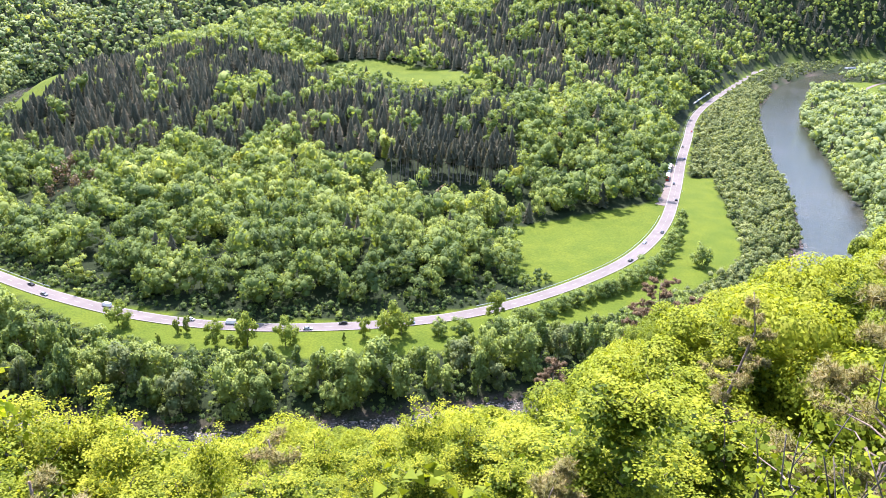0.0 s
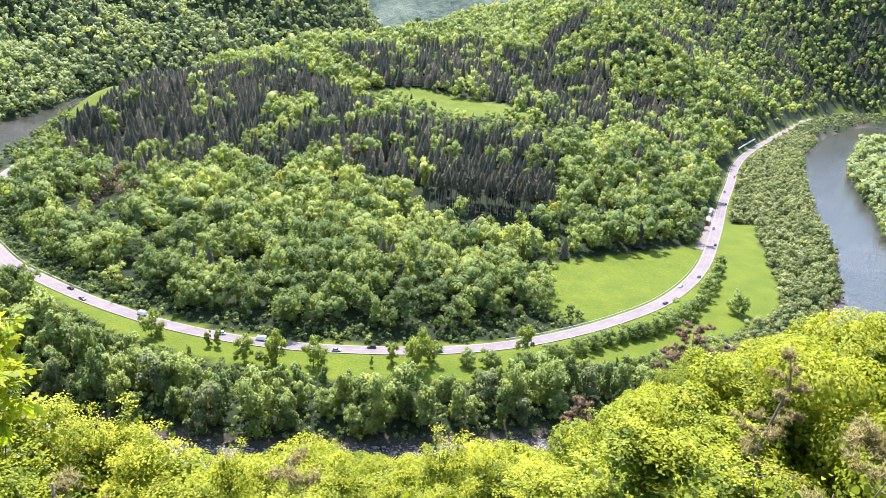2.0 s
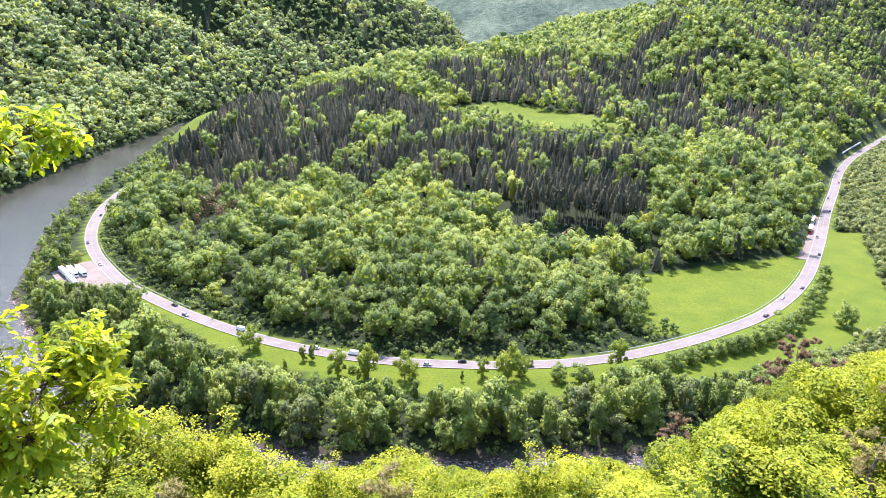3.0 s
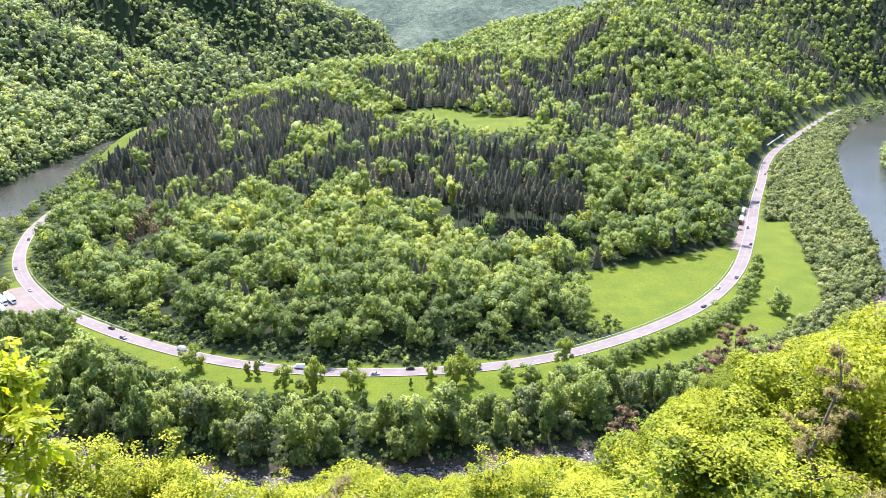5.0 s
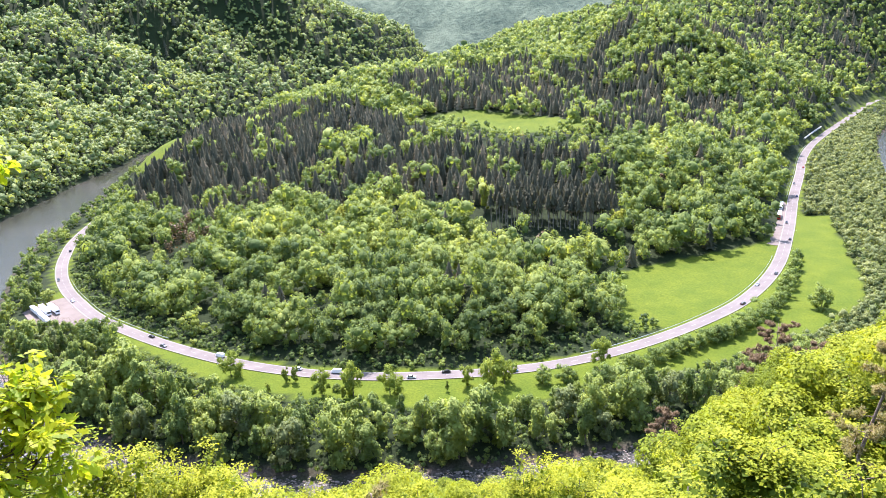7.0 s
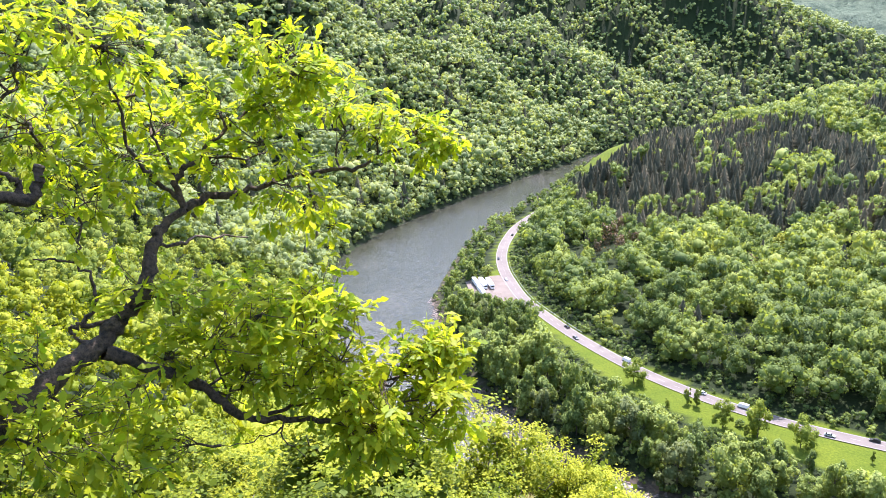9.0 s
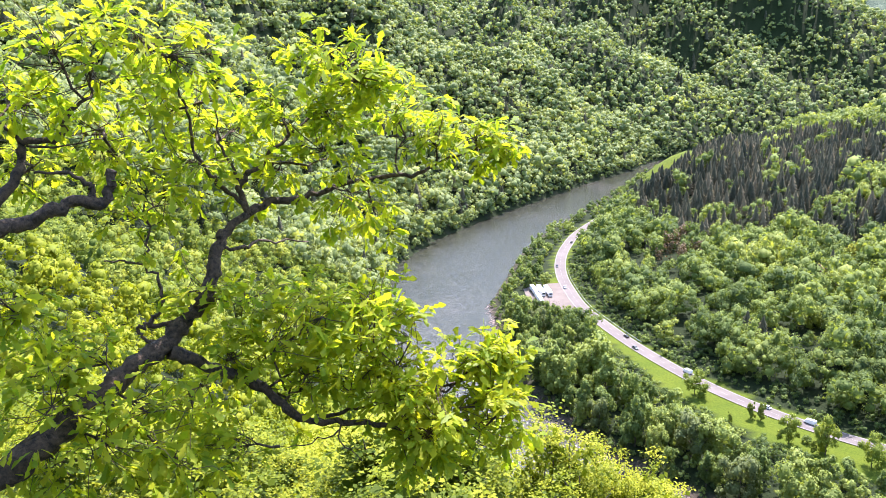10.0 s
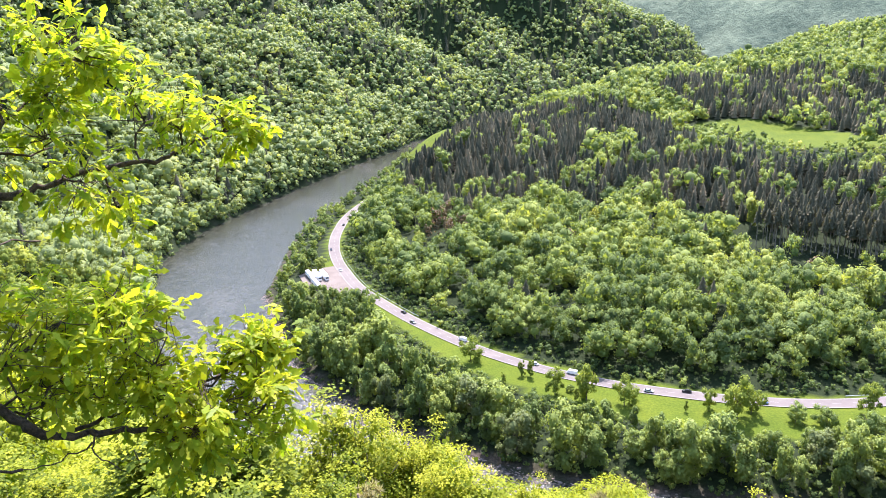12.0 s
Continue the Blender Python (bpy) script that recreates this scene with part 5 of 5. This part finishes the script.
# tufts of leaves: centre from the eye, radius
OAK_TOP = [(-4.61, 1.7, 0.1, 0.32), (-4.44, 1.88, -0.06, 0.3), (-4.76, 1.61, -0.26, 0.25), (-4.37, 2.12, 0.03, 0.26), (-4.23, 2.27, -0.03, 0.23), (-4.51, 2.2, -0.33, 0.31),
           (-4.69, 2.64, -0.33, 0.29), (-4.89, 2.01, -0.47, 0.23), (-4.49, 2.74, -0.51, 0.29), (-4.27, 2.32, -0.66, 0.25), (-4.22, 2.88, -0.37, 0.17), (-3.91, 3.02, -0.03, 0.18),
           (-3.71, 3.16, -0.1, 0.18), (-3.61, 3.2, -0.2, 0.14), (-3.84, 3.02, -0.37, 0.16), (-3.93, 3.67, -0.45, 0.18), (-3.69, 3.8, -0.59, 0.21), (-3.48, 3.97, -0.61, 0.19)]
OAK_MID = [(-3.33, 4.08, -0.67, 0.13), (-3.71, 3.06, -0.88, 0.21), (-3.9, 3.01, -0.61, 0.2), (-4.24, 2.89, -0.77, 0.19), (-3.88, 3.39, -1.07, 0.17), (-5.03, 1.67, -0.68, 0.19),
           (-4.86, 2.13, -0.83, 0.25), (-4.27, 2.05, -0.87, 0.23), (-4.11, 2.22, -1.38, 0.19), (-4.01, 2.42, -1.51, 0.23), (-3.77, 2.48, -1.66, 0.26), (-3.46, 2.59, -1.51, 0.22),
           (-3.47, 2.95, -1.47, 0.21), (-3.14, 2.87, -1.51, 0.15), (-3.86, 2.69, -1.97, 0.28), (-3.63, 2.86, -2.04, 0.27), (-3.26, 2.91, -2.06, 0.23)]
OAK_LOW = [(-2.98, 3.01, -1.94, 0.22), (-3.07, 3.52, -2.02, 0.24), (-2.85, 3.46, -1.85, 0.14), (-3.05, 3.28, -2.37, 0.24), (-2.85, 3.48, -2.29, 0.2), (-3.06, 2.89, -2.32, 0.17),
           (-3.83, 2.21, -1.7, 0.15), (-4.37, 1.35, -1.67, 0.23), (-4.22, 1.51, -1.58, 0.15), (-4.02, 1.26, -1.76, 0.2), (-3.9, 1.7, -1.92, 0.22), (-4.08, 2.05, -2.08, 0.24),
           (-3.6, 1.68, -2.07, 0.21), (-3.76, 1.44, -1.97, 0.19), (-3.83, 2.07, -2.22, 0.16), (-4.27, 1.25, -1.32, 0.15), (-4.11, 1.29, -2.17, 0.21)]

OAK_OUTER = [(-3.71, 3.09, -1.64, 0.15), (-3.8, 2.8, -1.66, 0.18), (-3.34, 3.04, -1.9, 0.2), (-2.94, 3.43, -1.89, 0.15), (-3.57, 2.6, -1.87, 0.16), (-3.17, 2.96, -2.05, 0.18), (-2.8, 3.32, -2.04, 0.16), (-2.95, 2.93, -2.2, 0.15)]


def oak_leaves(rng, p, way, nrm, size):
    """Lobed leaves at p that point along way: (n, 32, 3), sixteen corners and their normals."""
    half = np.array([(0.14, 0.03), (0.27, 0.1), (0.36, 0.06), (0.49, 0.16), (0.6, 0.1), (0.74, 0.2), (0.88, 0.12)])
    uv = np.vstack([(0, 0), half, (1.0, 0.0), half[::-1] * (1, -1)])
    way = way / np.linalg.norm(way, axis=1)[:, None]
    side = np.cross(nrm, way)
    side /= np.linalg.norm(side, axis=1)[:, None] + 1e-6
    up = np.cross(way, side)
    s = size * rng.uniform(0.55, 1.25, (len(p), 1, 1))
    u, v = uv[None, :, :1], uv[None, :, 1:]
    curl = rng.uniform(-0.05, 0.3, (len(p), 1, 1))
    pts = p[:, None] + s * (way[:, None] * u + side[:, None] * v + up[:, None] * (0.3 * np.abs(v) - curl * u * u))
    return np.concatenate([pts, np.repeat(up[:, None], pts.shape[1], 1)], 1)


def oak():
    rng = np.random.RandomState(77)
    root = new("oak_tree")
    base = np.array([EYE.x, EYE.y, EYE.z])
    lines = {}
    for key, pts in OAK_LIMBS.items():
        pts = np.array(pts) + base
        if key == "trunk":
            pts[0, 2] = ground_at(pts[0, 0], pts[0, 1]) - 0.4
        fine = smooth_curve(pts, 4)
        fine[1:-1] += rng.normal(size=(len(fine) - 2, 3)) * 0.008
        a, b = OAK_RADII[key]
        rad = np.linspace(a, b, len(fine)) * rng.uniform(0.84, 1.2, len(fine))
        lines[key] = fine
        part("trunk" if key == "trunk" else "limb", limbs_mesh(key, [(fine, rad, 9)], BARK_OAK), root, "" if key == "trunk" else "gnarled dark oak limb")
    every = np.vstack([v[len(v) // 3 if k == "trunk" else 2:] for k, v in lines.items()])
    twigs, tip, way, tone = [], [], [], []
    # tuft tones also paint light and shade: top darker, low and outer lighter
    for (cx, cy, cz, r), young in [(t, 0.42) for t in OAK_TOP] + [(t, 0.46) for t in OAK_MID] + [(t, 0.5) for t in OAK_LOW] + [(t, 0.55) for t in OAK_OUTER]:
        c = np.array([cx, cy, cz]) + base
        o = every[np.argmin(np.linalg.norm(every - c, axis=1) + 0.25 * np.maximum(every[:, 2] - c[2], 0))]
        stem_line = bough_line(rng, o, c, 6, 0.07)
        twigs.append((stem_line, np.linspace(0.009, 0.004, 6), 5))
        for _ in range({0.42: 22, 0.46: 18, 0.5: 20, 0.55: 28}[young]):
            e = c + rng.normal(size=3) * r * 0.66 * (1, 1, 0.85)
            t = bough_line(rng, stem_line[rng.randint(2, 6)], e, 4, 0.1)
            twigs.append((t, np.linspace(0.0035, 0.0015, 4), 3))
            d = t[-1] - t[-2]
            d /= np.linalg.norm(d) + 1e-6
            for k in range(10):
                tip.append(t[-1] + (t[-2] - t[-1]) * rng.uniform(0, 0.5) + rng.normal(size=3) * 0.012)
                tone.append(young + rng.uniform(-0.1, 0.4))
                a = rng.normal(size=3)
                way.append(d * 0.5 + a / np.linalg.norm(a) * (1, 1, 0.55) + (0, 0, -0.3))
    tip, way = np.array(tip), np.array(way)
    nrm = np.tile([0.0, 0.0, 1.0], (len(tip), 1)) + rng.normal(size=(len(tip), 3)) * 0.4
    tagged(part("twig", limbs_mesh("twig", twigs, BARK_OAK), root), kind="stuff")
    leaves = oak_leaves(rng, tip, way, nrm, 0.1)
    tagged(part("leaves", poly_mesh("leaves", leaves, np.array(tone), LEAF_OAK), root, "young lobed yellow green oak leaves"), kind="stuff")
    tagged(root, "gnarled oak with young yellow green leaves beside the lookout", "tree")


def smooth_curve(pts, n):
    p = np.vstack([2 * pts[0] - pts[1], pts, 2 * pts[-1] - pts[-2]])
    out = []
    for i in range(1, len(p) - 2):
        for u in np.linspace(0, 1, n, endpoint=False):
            a, b, c, d = p[i - 1], p[i], p[i + 1], p[i + 2]
            out.append(0.5 * (2 * b + (c - a) * u + (2 * a - 5 * b + 4 * c - d) * u * u + (3 * b - a - 3 * c + d) * u ** 3))
    return np.array(out + [p[-2]])


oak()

# ---- the road's furniture and traffic ----
PAINTS = {"white": (0.8, 0.8, 0.8), "black": (0.02, 0.02, 0.022), "silver": (0.45, 0.46, 0.48), "blue": (0.03, 0.08, 0.25), "red": (0.45, 0.03, 0.02), "grey": (0.12, 0.125, 0.13)}
CAR_PAINT = {k: paint(k + "_car_paint", v, 0.25, 0.1, 0.03) for k, v in PAINTS.items()}
GLASS = paint("dark_window_glass", (0.02, 0.025, 0.03), 0.08)
RUBBER = paint("tyre_rubber", (0.03, 0.03, 0.03), 0.8)
LAMP = paint("lamp_glass", (0.7, 0.7, 0.68), 0.2)
TAIL = paint("tail_lamp_glass", (0.45, 0.02, 0.02), 0.3)
TARP = paint("white_trailer_tarpaulin", (0.82, 0.82, 0.82), 0.5)


def extruded(name, profile, width, mat, taper=1.0, bevel=0.05):
    """A side profile (x, z) drawn out across y, with rounded edges; the upper points drawn in by taper."""
    bm = bmesh.new()
    top = max(z for _, z in profile)
    low = min(z for _, z in profile)
    rows = []
    for s in (-1, 1):
        rows.append([bm.verts.new((x, s * width / 2 * (1 - (1 - taper) * (z - low) / (top - low)), z)) for x, z in profile])
    n = len(profile)
    bm.faces.new(rows[0][::-1])
    bm.faces.new(rows[1])
    for i in range(n):
        bm.faces.new((rows[0][i], rows[0][(i + 1) % n], rows[1][(i + 1) % n], rows[1][i]))
    bmesh.ops.recalc_face_normals(bm, faces=bm.faces)
    if bevel:
        bmesh.ops.bevel(bm, geom=bm.edges[:], offset=bevel, segments=2, affect="EDGES", clamp_overlap=True)
    me = bpy.data.meshes.new(name)
    bm.to_mesh(me)
    bm.free()
    me.materials.append(mat)
    return me


def wheel_mesh(r, w):
    v, f = [], []
    n = 14
    for rr, y in ((r * 0.6, -w / 2), (r * 0.95, -w / 2), (r, -w / 3), (r, w / 3), (r * 0.95, w / 2), (r * 0.6, w / 2)):
        v += [(math.cos(6.28318 * k / n) * rr, y, math.sin(6.28318 * k / n) * rr) for k in range(n)]
    for j in range(5):
        f += [(j * n + k, j * n + (k + 1) % n, (j + 1) * n + (k + 1) % n, (j + 1) * n + k) for k in range(n)]
    f += [tuple(range(n)), tuple(range(5 * n, 6 * n))[::-1]]
    return mesh_from("wheel", v, f, RUBBER)


def rim_mesh(r, w):
    """A dished metal disc that fills both sides of a tyre."""
    v, f = [], []
    n = 10
    for s in (-1, 1):
        k0 = len(v)
        v += [(math.cos(6.28318 * k / n) * r * 0.62, s * w * 0.5, math.sin(6.28318 * k / n) * r * 0.62) for k in range(n)] + [(0, s * w * 0.36, 0)]
        f += [(k0 + k, k0 + (k + 1) % n, k0 + n) for k in range(n)]
    return mesh_from("rim", v, f, STEEL)


CAR_RIM, TRUCK_RIM = rim_mesh(0.32, 0.22), rim_mesh(0.5, 0.3)
CAR_WHEEL, TRUCK_WHEEL = wheel_mesh(0.32, 0.22), wheel_mesh(0.5, 0.3)


def add(root, name, me, loc=(0, 0, 0)):
    ob = part(name, me, root)
    ob.location = loc
    return ob


def car(colour, van=False):
    root = new("van" if van else "car")
    if van:
        body = [(-2.6, 0.35), (2.6, 0.35), (2.65, 0.9), (2.2, 1.15), (1.6, 2.1), (-2.55, 2.2), (-2.65, 0.9)]
        add(root, "body", extruded("body", body, 1.95, CAR_PAINT[colour], 0.9, 0.08))
        add(root, "windscreen", extruded("windscreen", [(1.62, 1.35), (2.14, 1.25), (1.7, 2.0), (1.5, 2.0)], 1.72, GLASS, 0.92, 0.02))
    else:
        body = [(-2.15, 0.3), (2.15, 0.3), (2.2, 0.62), (1.95, 0.8), (0.95, 0.92), (-1.7, 0.96), (-2.15, 0.9), (-2.22, 0.6)]
        add(root, "body", extruded("body", body, 1.8, CAR_PAINT[colour], 0.94, 0.08))
        add(root, "cabin", extruded("cabin", [(1.0, 0.9), (0.3, 1.38), (-1.1, 1.42), (-1.85, 0.92)], 1.62, GLASS, 0.8, 0.05))
        add(root, "roof", extruded("roof", [(0.32, 1.36), (0.2, 1.43), (-1.05, 1.46), (-1.2, 1.38)], 1.36, CAR_PAINT[colour], 0.95, 0.02))
    for x in (-1.35, 1.35) if not van else (-1.7, 1.7):
        for y in (-0.82, 0.82):
            part("rim", CAR_RIM, add(root, "wheel", CAR_WHEEL, (x, y, 0.32)), "grey steel rim")
    end = 2.62 if van else 2.14
    for y in (-0.62, 0.62):
        add(root, "headlight", extruded("headlight", [(-0.06, -0.07), (0.06, -0.07), (0.06, 0.07), (-0.06, 0.07)], 0.34, LAMP, 1, 0.02), (end, y, 0.66))
        add(root, "tail_light", extruded("tail_light", [(-0.05, -0.08), (0.05, -0.08), (0.05, 0.08), (-0.05, 0.08)], 0.3, TAIL, 1, 0.02), (-end, y, 0.72))
    return tagged(root, f"{colour} delivery van on the road" if van else f"{colour} passenger car on the road", "van" if van else "car", "traffic on the road")


def lorry(cab, box, label):
    root = new("lorry")
    add(root, "cab", extruded("cab", [(6.0, 0.5), (8.15, 0.5), (8.2, 1.6), (8.0, 2.9), (7.4, 3.7), (6.1, 3.7)], 2.48, CAR_PAINT[cab], 0.97, 0.1))
    add(root, "windscreen", extruded("windscreen", [(8.0, 1.75), (8.24, 1.75), (8.08, 2.75), (7.9, 2.75)], 2.2, GLASS, 0.98, 0.02))
    add(root, "chassis", extruded("chassis", [(-7.6, 0.75), (7.9, 0.75), (7.9, 1.1), (-7.6, 1.1)], 1.2, RUBBER, 1, 0.03))
    add(root, "trailer", extruded("trailer", [(-7.9, 1.12), (5.6, 1.12), (5.6, 3.95), (-7.9, 3.95)], 2.54, box, 1, 0.06))
    for x in (7.0, 3.6, -3.6, -4.9, -6.2):
        for y in (-1.0, 1.0):
            part("rim", TRUCK_RIM, add(root, "wheel", TRUCK_WHEEL, (x, y, 0.5)), "grey steel rim")
    return tagged(root, label, "lorry", "lorries")


def along_road(x, y):
    """The road's direction and the point of its middle nearest (x, y)."""
    i = int(np.argmin(np.hypot(CENTRE[:, 0] - x, CENTRE[:, 1] - y)))
    return CENTRE[i], TAN[i], SIDE[i]


def drive(ob, x, y, lane, z=0.3):
    c, t, s = along_road(x, y)
    p = c + s * lane
    way = t if lane > 0 else -t
    ob.matrix_basis = pose(p[0], p[1], z, 0, 0, math.degrees(math.atan2(way[1], way[0])))


for colour, van, x, y, lane in (("black", False, -221, 383, -2.3), ("grey", False, -202, 372, 2.4), ("white", True, -170, 359, -2.4), ("silver", False, -62, 339, 2.4),
                                ("black", False, -45, 342, -2.3), ("blue", False, -14, 347, 2.4), ("black", False, 114, 438, 2.3), ("white", False, 135, 468, -2.4),
                                ("grey", False, 146, 493, 2.4), ("black", False, 175, 569, 2.4), ("blue", False, 222, 700, 2.4), ("black", False, 240, 752, -2.4),
                                ("silver", False, -299, 436, 2.4), ("black", False, -335, 477, 2.4), ("white", False, -124, 341, -2.4), ("black", False, -372, 544, -2.4),
                                ("white", True, -100, 338, -2.4), ("red", False, 262, 830, 2.4), ("black", False, 190, 612, -2.3)):
    drive(car(colour, van), x, y, lane)

# lay-bys of pale gravel and the lorries parked there
def pad(name, pts, z, mat, label):
    c = np.array(pts, float)
    curve = smooth_line(np.vstack([c, c[:1]]), 3.0)
    m = curve.mean(0)
    v = [(*m, z)] + [(*p, z) for p in curve[:-1]]
    n = len(v) - 1
    tagged(new(name, mesh_from(name, v, [(0, 1 + i, 1 + (i + 1) % n) for i in range(n)], mat)), label, "ground", kind="structure")


pad("layby_west", [(-322, 416), (-298, 396), (-272, 398), (-282, 424), (-304, 446), (-318, 434)], 0.24, GRAVEL, "pale gravel lay-by beside the road")
pad("layby_east", [(156, 560), (172, 606), (186, 652), (204, 684), (196, 640), (180, 590), (166, 556)], 0.26, GRAVEL, "pale gravel lay-by beside the road")
for k in (-1, 0, 1):
    lo = lorry("white", TARP, "white articulated lorry parked in the gravel lay-by")
    lo.matrix_basis = pose(-306.5 + k * 4.1, 416.2 + k * 2.5, 0.24, 0, 0, -40)
lo = lorry("white", TARP, "white articulated lorry parked in the gravel lay-by")
lo.matrix_basis = pose(-297, 401.5, 0.24, 0, 0, -40)
for cab, x, y in (("red", 184, 630), ("white", 197, 664)):
    c, t, s = along_road(x, y)
    lo = lorry(cab, TARP, f"{cab} and white articulated lorry parked beside the road")
    p = c - s * 8.2
    lo.matrix_basis = pose(p[0], p[1], 0.28, 0, 0, math.degrees(math.atan2(-t[1], -t[0])))


def centre_dashes():
    """Broken white line along the middle of the road, one dash a mesh for the stretch below the lookout."""
    d = np.r_[0, np.cumsum(np.hypot(*np.diff(CENTRE, axis=0).T))]
    s0 = d[int(np.argmin(np.hypot(CENTRE[:, 0] + 389, CENTRE[:, 1] - 589)))]
    me = ribbon("dash", [(-2, -0.08), (2, -0.08)], [(-2, 0.08), (2, 0.08)], 0.0, LINE)
    for k in range(130):
        u = s0 + k * 9.0
        x, y = np.interp(u, d, CENTRE[:, 0]), np.interp(u, d, CENTRE[:, 1])
        _, t, _ = along_road(x, y)
        ob = new("centre_dash", me)
        ob.parent = road
        ob.matrix_basis = pose(x, y, 0.31, 0, 0, math.degrees(math.atan2(t[1], t[0])))


centre_dashes()


def guard_rail(i0, i1, off, label):
    root = new("guard_rail")
    line = CENTRE[i0:i1] + SIDE[i0:i1] * off
    n = len(line)
    v, f = [], []
    for k, (dy, z) in enumerate(((0, 0.75), (0.06, 0.84), (0, 0.93), (0.06, 1.0), (-0.03, 1.05))):
        v += [(*(line[i] + SIDE[i0 + i] * dy), z) for i in range(n)]
    for k in range(4):
        f += [(k * n + i, k * n + i + 1, (k + 1) * n + i + 1, (k + 1) * n + i) for i in range(n - 1)]
    part("rail", mesh_from("rail", v, f, STEEL), root)
    post = extruded("post", [(-0.06, -0.4), (0.06, -0.4), (0.06, 0.85), (-0.06, 0.85)], 0.1, STEEL, 1, 0)
    for i in range(0, n, 2):
        ob = part("post", post, root)
        ob.location = (*line[i], 0.0)
    tagged(root, label, "guard rail")


def road_index(x, y):
    return int(np.argmin(np.hypot(CENTRE[:, 0] - x, CENTRE[:, 1] - y)))


guard_rail(road_index(20, 361), road_index(160, 530), -5.5, "galvanised steel guard rail beside the meadow")
guard_rail(road_index(-330, 472), road_index(-205, 371), -5.5, "galvanised steel guard rail below the wooded bank")
guard_rail(road_index(216, 699), road_index(312, 962), -5.5, "galvanised steel guard rail along the straight")


def marker_posts():
    me = extruded("post", [(-0.06, -0.2), (0.06, -0.2), (0.05, 1.0), (-0.05, 1.05)], 0.14, TARP, 0.9, 0.01)
    tip = extruded("band", [(-0.07, 0.7), (0.07, 0.7), (0.07, 0.88), (-0.07, 0.88)], 0.15, RUBBER, 1, 0)
    for i in range(road_index(-389, 589), road_index(312, 962), 9):
        root = new("marker_post")
        part("post", me, root)
        part("band", tip, root, "black band")
        p = CENTRE[i] + SIDE[i] * 5.4
        root.location = (p[0], p[1], 0.0)
        tagged(root, "white roadside marker post with a black band", "post", "marker posts")


marker_posts()


def far_structures():
    # concrete retaining wall beside the far straight
    i0, i1 = road_index(322, 985), road_index(372, 1078)
    root = new("retaining_wall")
    line = CENTRE[i0:i1] - SIDE[i0:i1] * 11
    n = len(line)
    v = []
    for off, z in ((0, -0.5), (0, 4.2), (-0.9, 4.2), (-0.9, -0.5)):
        v += [(*(line[i] + SIDE[i0 + i] * off), z) for i in range(n)]
    f = [(k * n + i, k * n + i + 1, (k + 1) * n + i + 1, (k + 1) * n + i) for k in range(3) for i in range(n - 1)]
    f += [(0, n, 2 * n, 3 * n), (n - 1, 2 * n - 1, 3 * n - 1, 4 * n - 1)]
    part("wall", mesh_from("wall", v, f, CONCRETE), root)
    v = []
    for off, z in ((0.2, 4.2), (0.2, 4.6), (-1.3, 4.6), (-1.3, 4.2)):
        v += [(*(line[i] + SIDE[i0 + i] * off), z) for i in range(n)]
    part("coping", mesh_from("coping", v, f, CONCRETE), root)
    tagged(root, "pale concrete retaining wall beside the road", "wall")
    # low bridge over the river far upstream
    root = new("bridge")
    a = math.degrees(math.atan2(28, 73))
    root.matrix_basis = pose(775, 1438, -5, 0, 0, a)
    deck = extruded("deck", [(-75, 6.2), (75, 6.2), (75, 7.6), (-75, 7.6)], 7, CONCRETE, 1, 0.1)
    part("deck", deck, root)
    pier = extruded("pier", [(-1, -3), (1, -3), (1, 6.2), (-1, 6.2)], 5, CONCRETE, 1, 0.2)
    for x in (-45, -15, 15, 45):
        part("pier", pier, root).location = (x, 0, 0)
    for y in (-3.3, 3.3):
        part("railing", extruded("railing", [(-75, 7.6), (75, 7.6), (75, 8.7), (-75, 8.7)], 0.12, STEEL, 1, 0), root).location = (0, y, 0)
    tagged(root, "low pale concrete bridge across the river", "bridge")


far_structures()
TRACK = smooth_line([(500, 960), (529, 1014), (570, 1085), (615, 1165), (680, 1242), (760, 1300)], 6.0)
tn = np.gradient(TRACK, axis=0)
tn /= np.linalg.norm(tn, axis=1)[:, None]
sd = np.stack([tn[:, 1], -tn[:, 0]], 1) * 2.6
zt = np.array([ground_at(*p) for p in TRACK]) + 0.45
nt = len(TRACK)
tagged(new("gravel_track", mesh_from("gravel_track", [(*p, z) for p, z in zip(TRACK - sd, zt)] + [(*p, z) for p, z in zip(TRACK + sd, zt)],
                                     [(i, i + 1, nt + i + 1, nt + i) for i in range(nt - 1)], GRAVEL)), "pale gravel track along the far meadow", "track", kind="structure")


def bank_stones():
    """Boulders and cobbles along the water's edge and in the shallows below the lookout."""
    rng = np.random.RandomState(91)
    line = smooth_line([p for p in INNER if -330 < p[0] < 240 and p[1] < 560], 1.2)
    count = 4200
    q = line[rng.randint(len(line), size=count)] + rng.normal(size=(count, 2)) * 1.5
    q[:, 1] -= np.where(np.abs(q[:, 0] + 40) < 170, rng.uniform(-0.2, 1, count) ** 2 * 15, 1.0)
    z = terrain(q)[0]
    size = rng.uniform(0.2, 0.62, count) * np.where(rng.uniform(size=count) < 0.1, 2.0, 1)
    bv, bf = BALLS[1]
    p = bv[None] * rng.uniform(0.75, 1.2, (count, len(bv), 1)) * (size[:, None] * (1, 0.8, 0.55))[:, None, :]
    p += np.column_stack([q, np.maximum(z, -5.05) + size * 0.1])[:, None]
    f = (bf[None] + (np.arange(count) * len(bv))[:, None, None]).reshape(-1, 3)
    tagged(new("bank_stones", mesh_from("bank_stones", p.reshape(-1, 3), f, STONE)), "pinkish grey boulders and cobbles along the water", "stones", kind="stuff")


bank_stones()
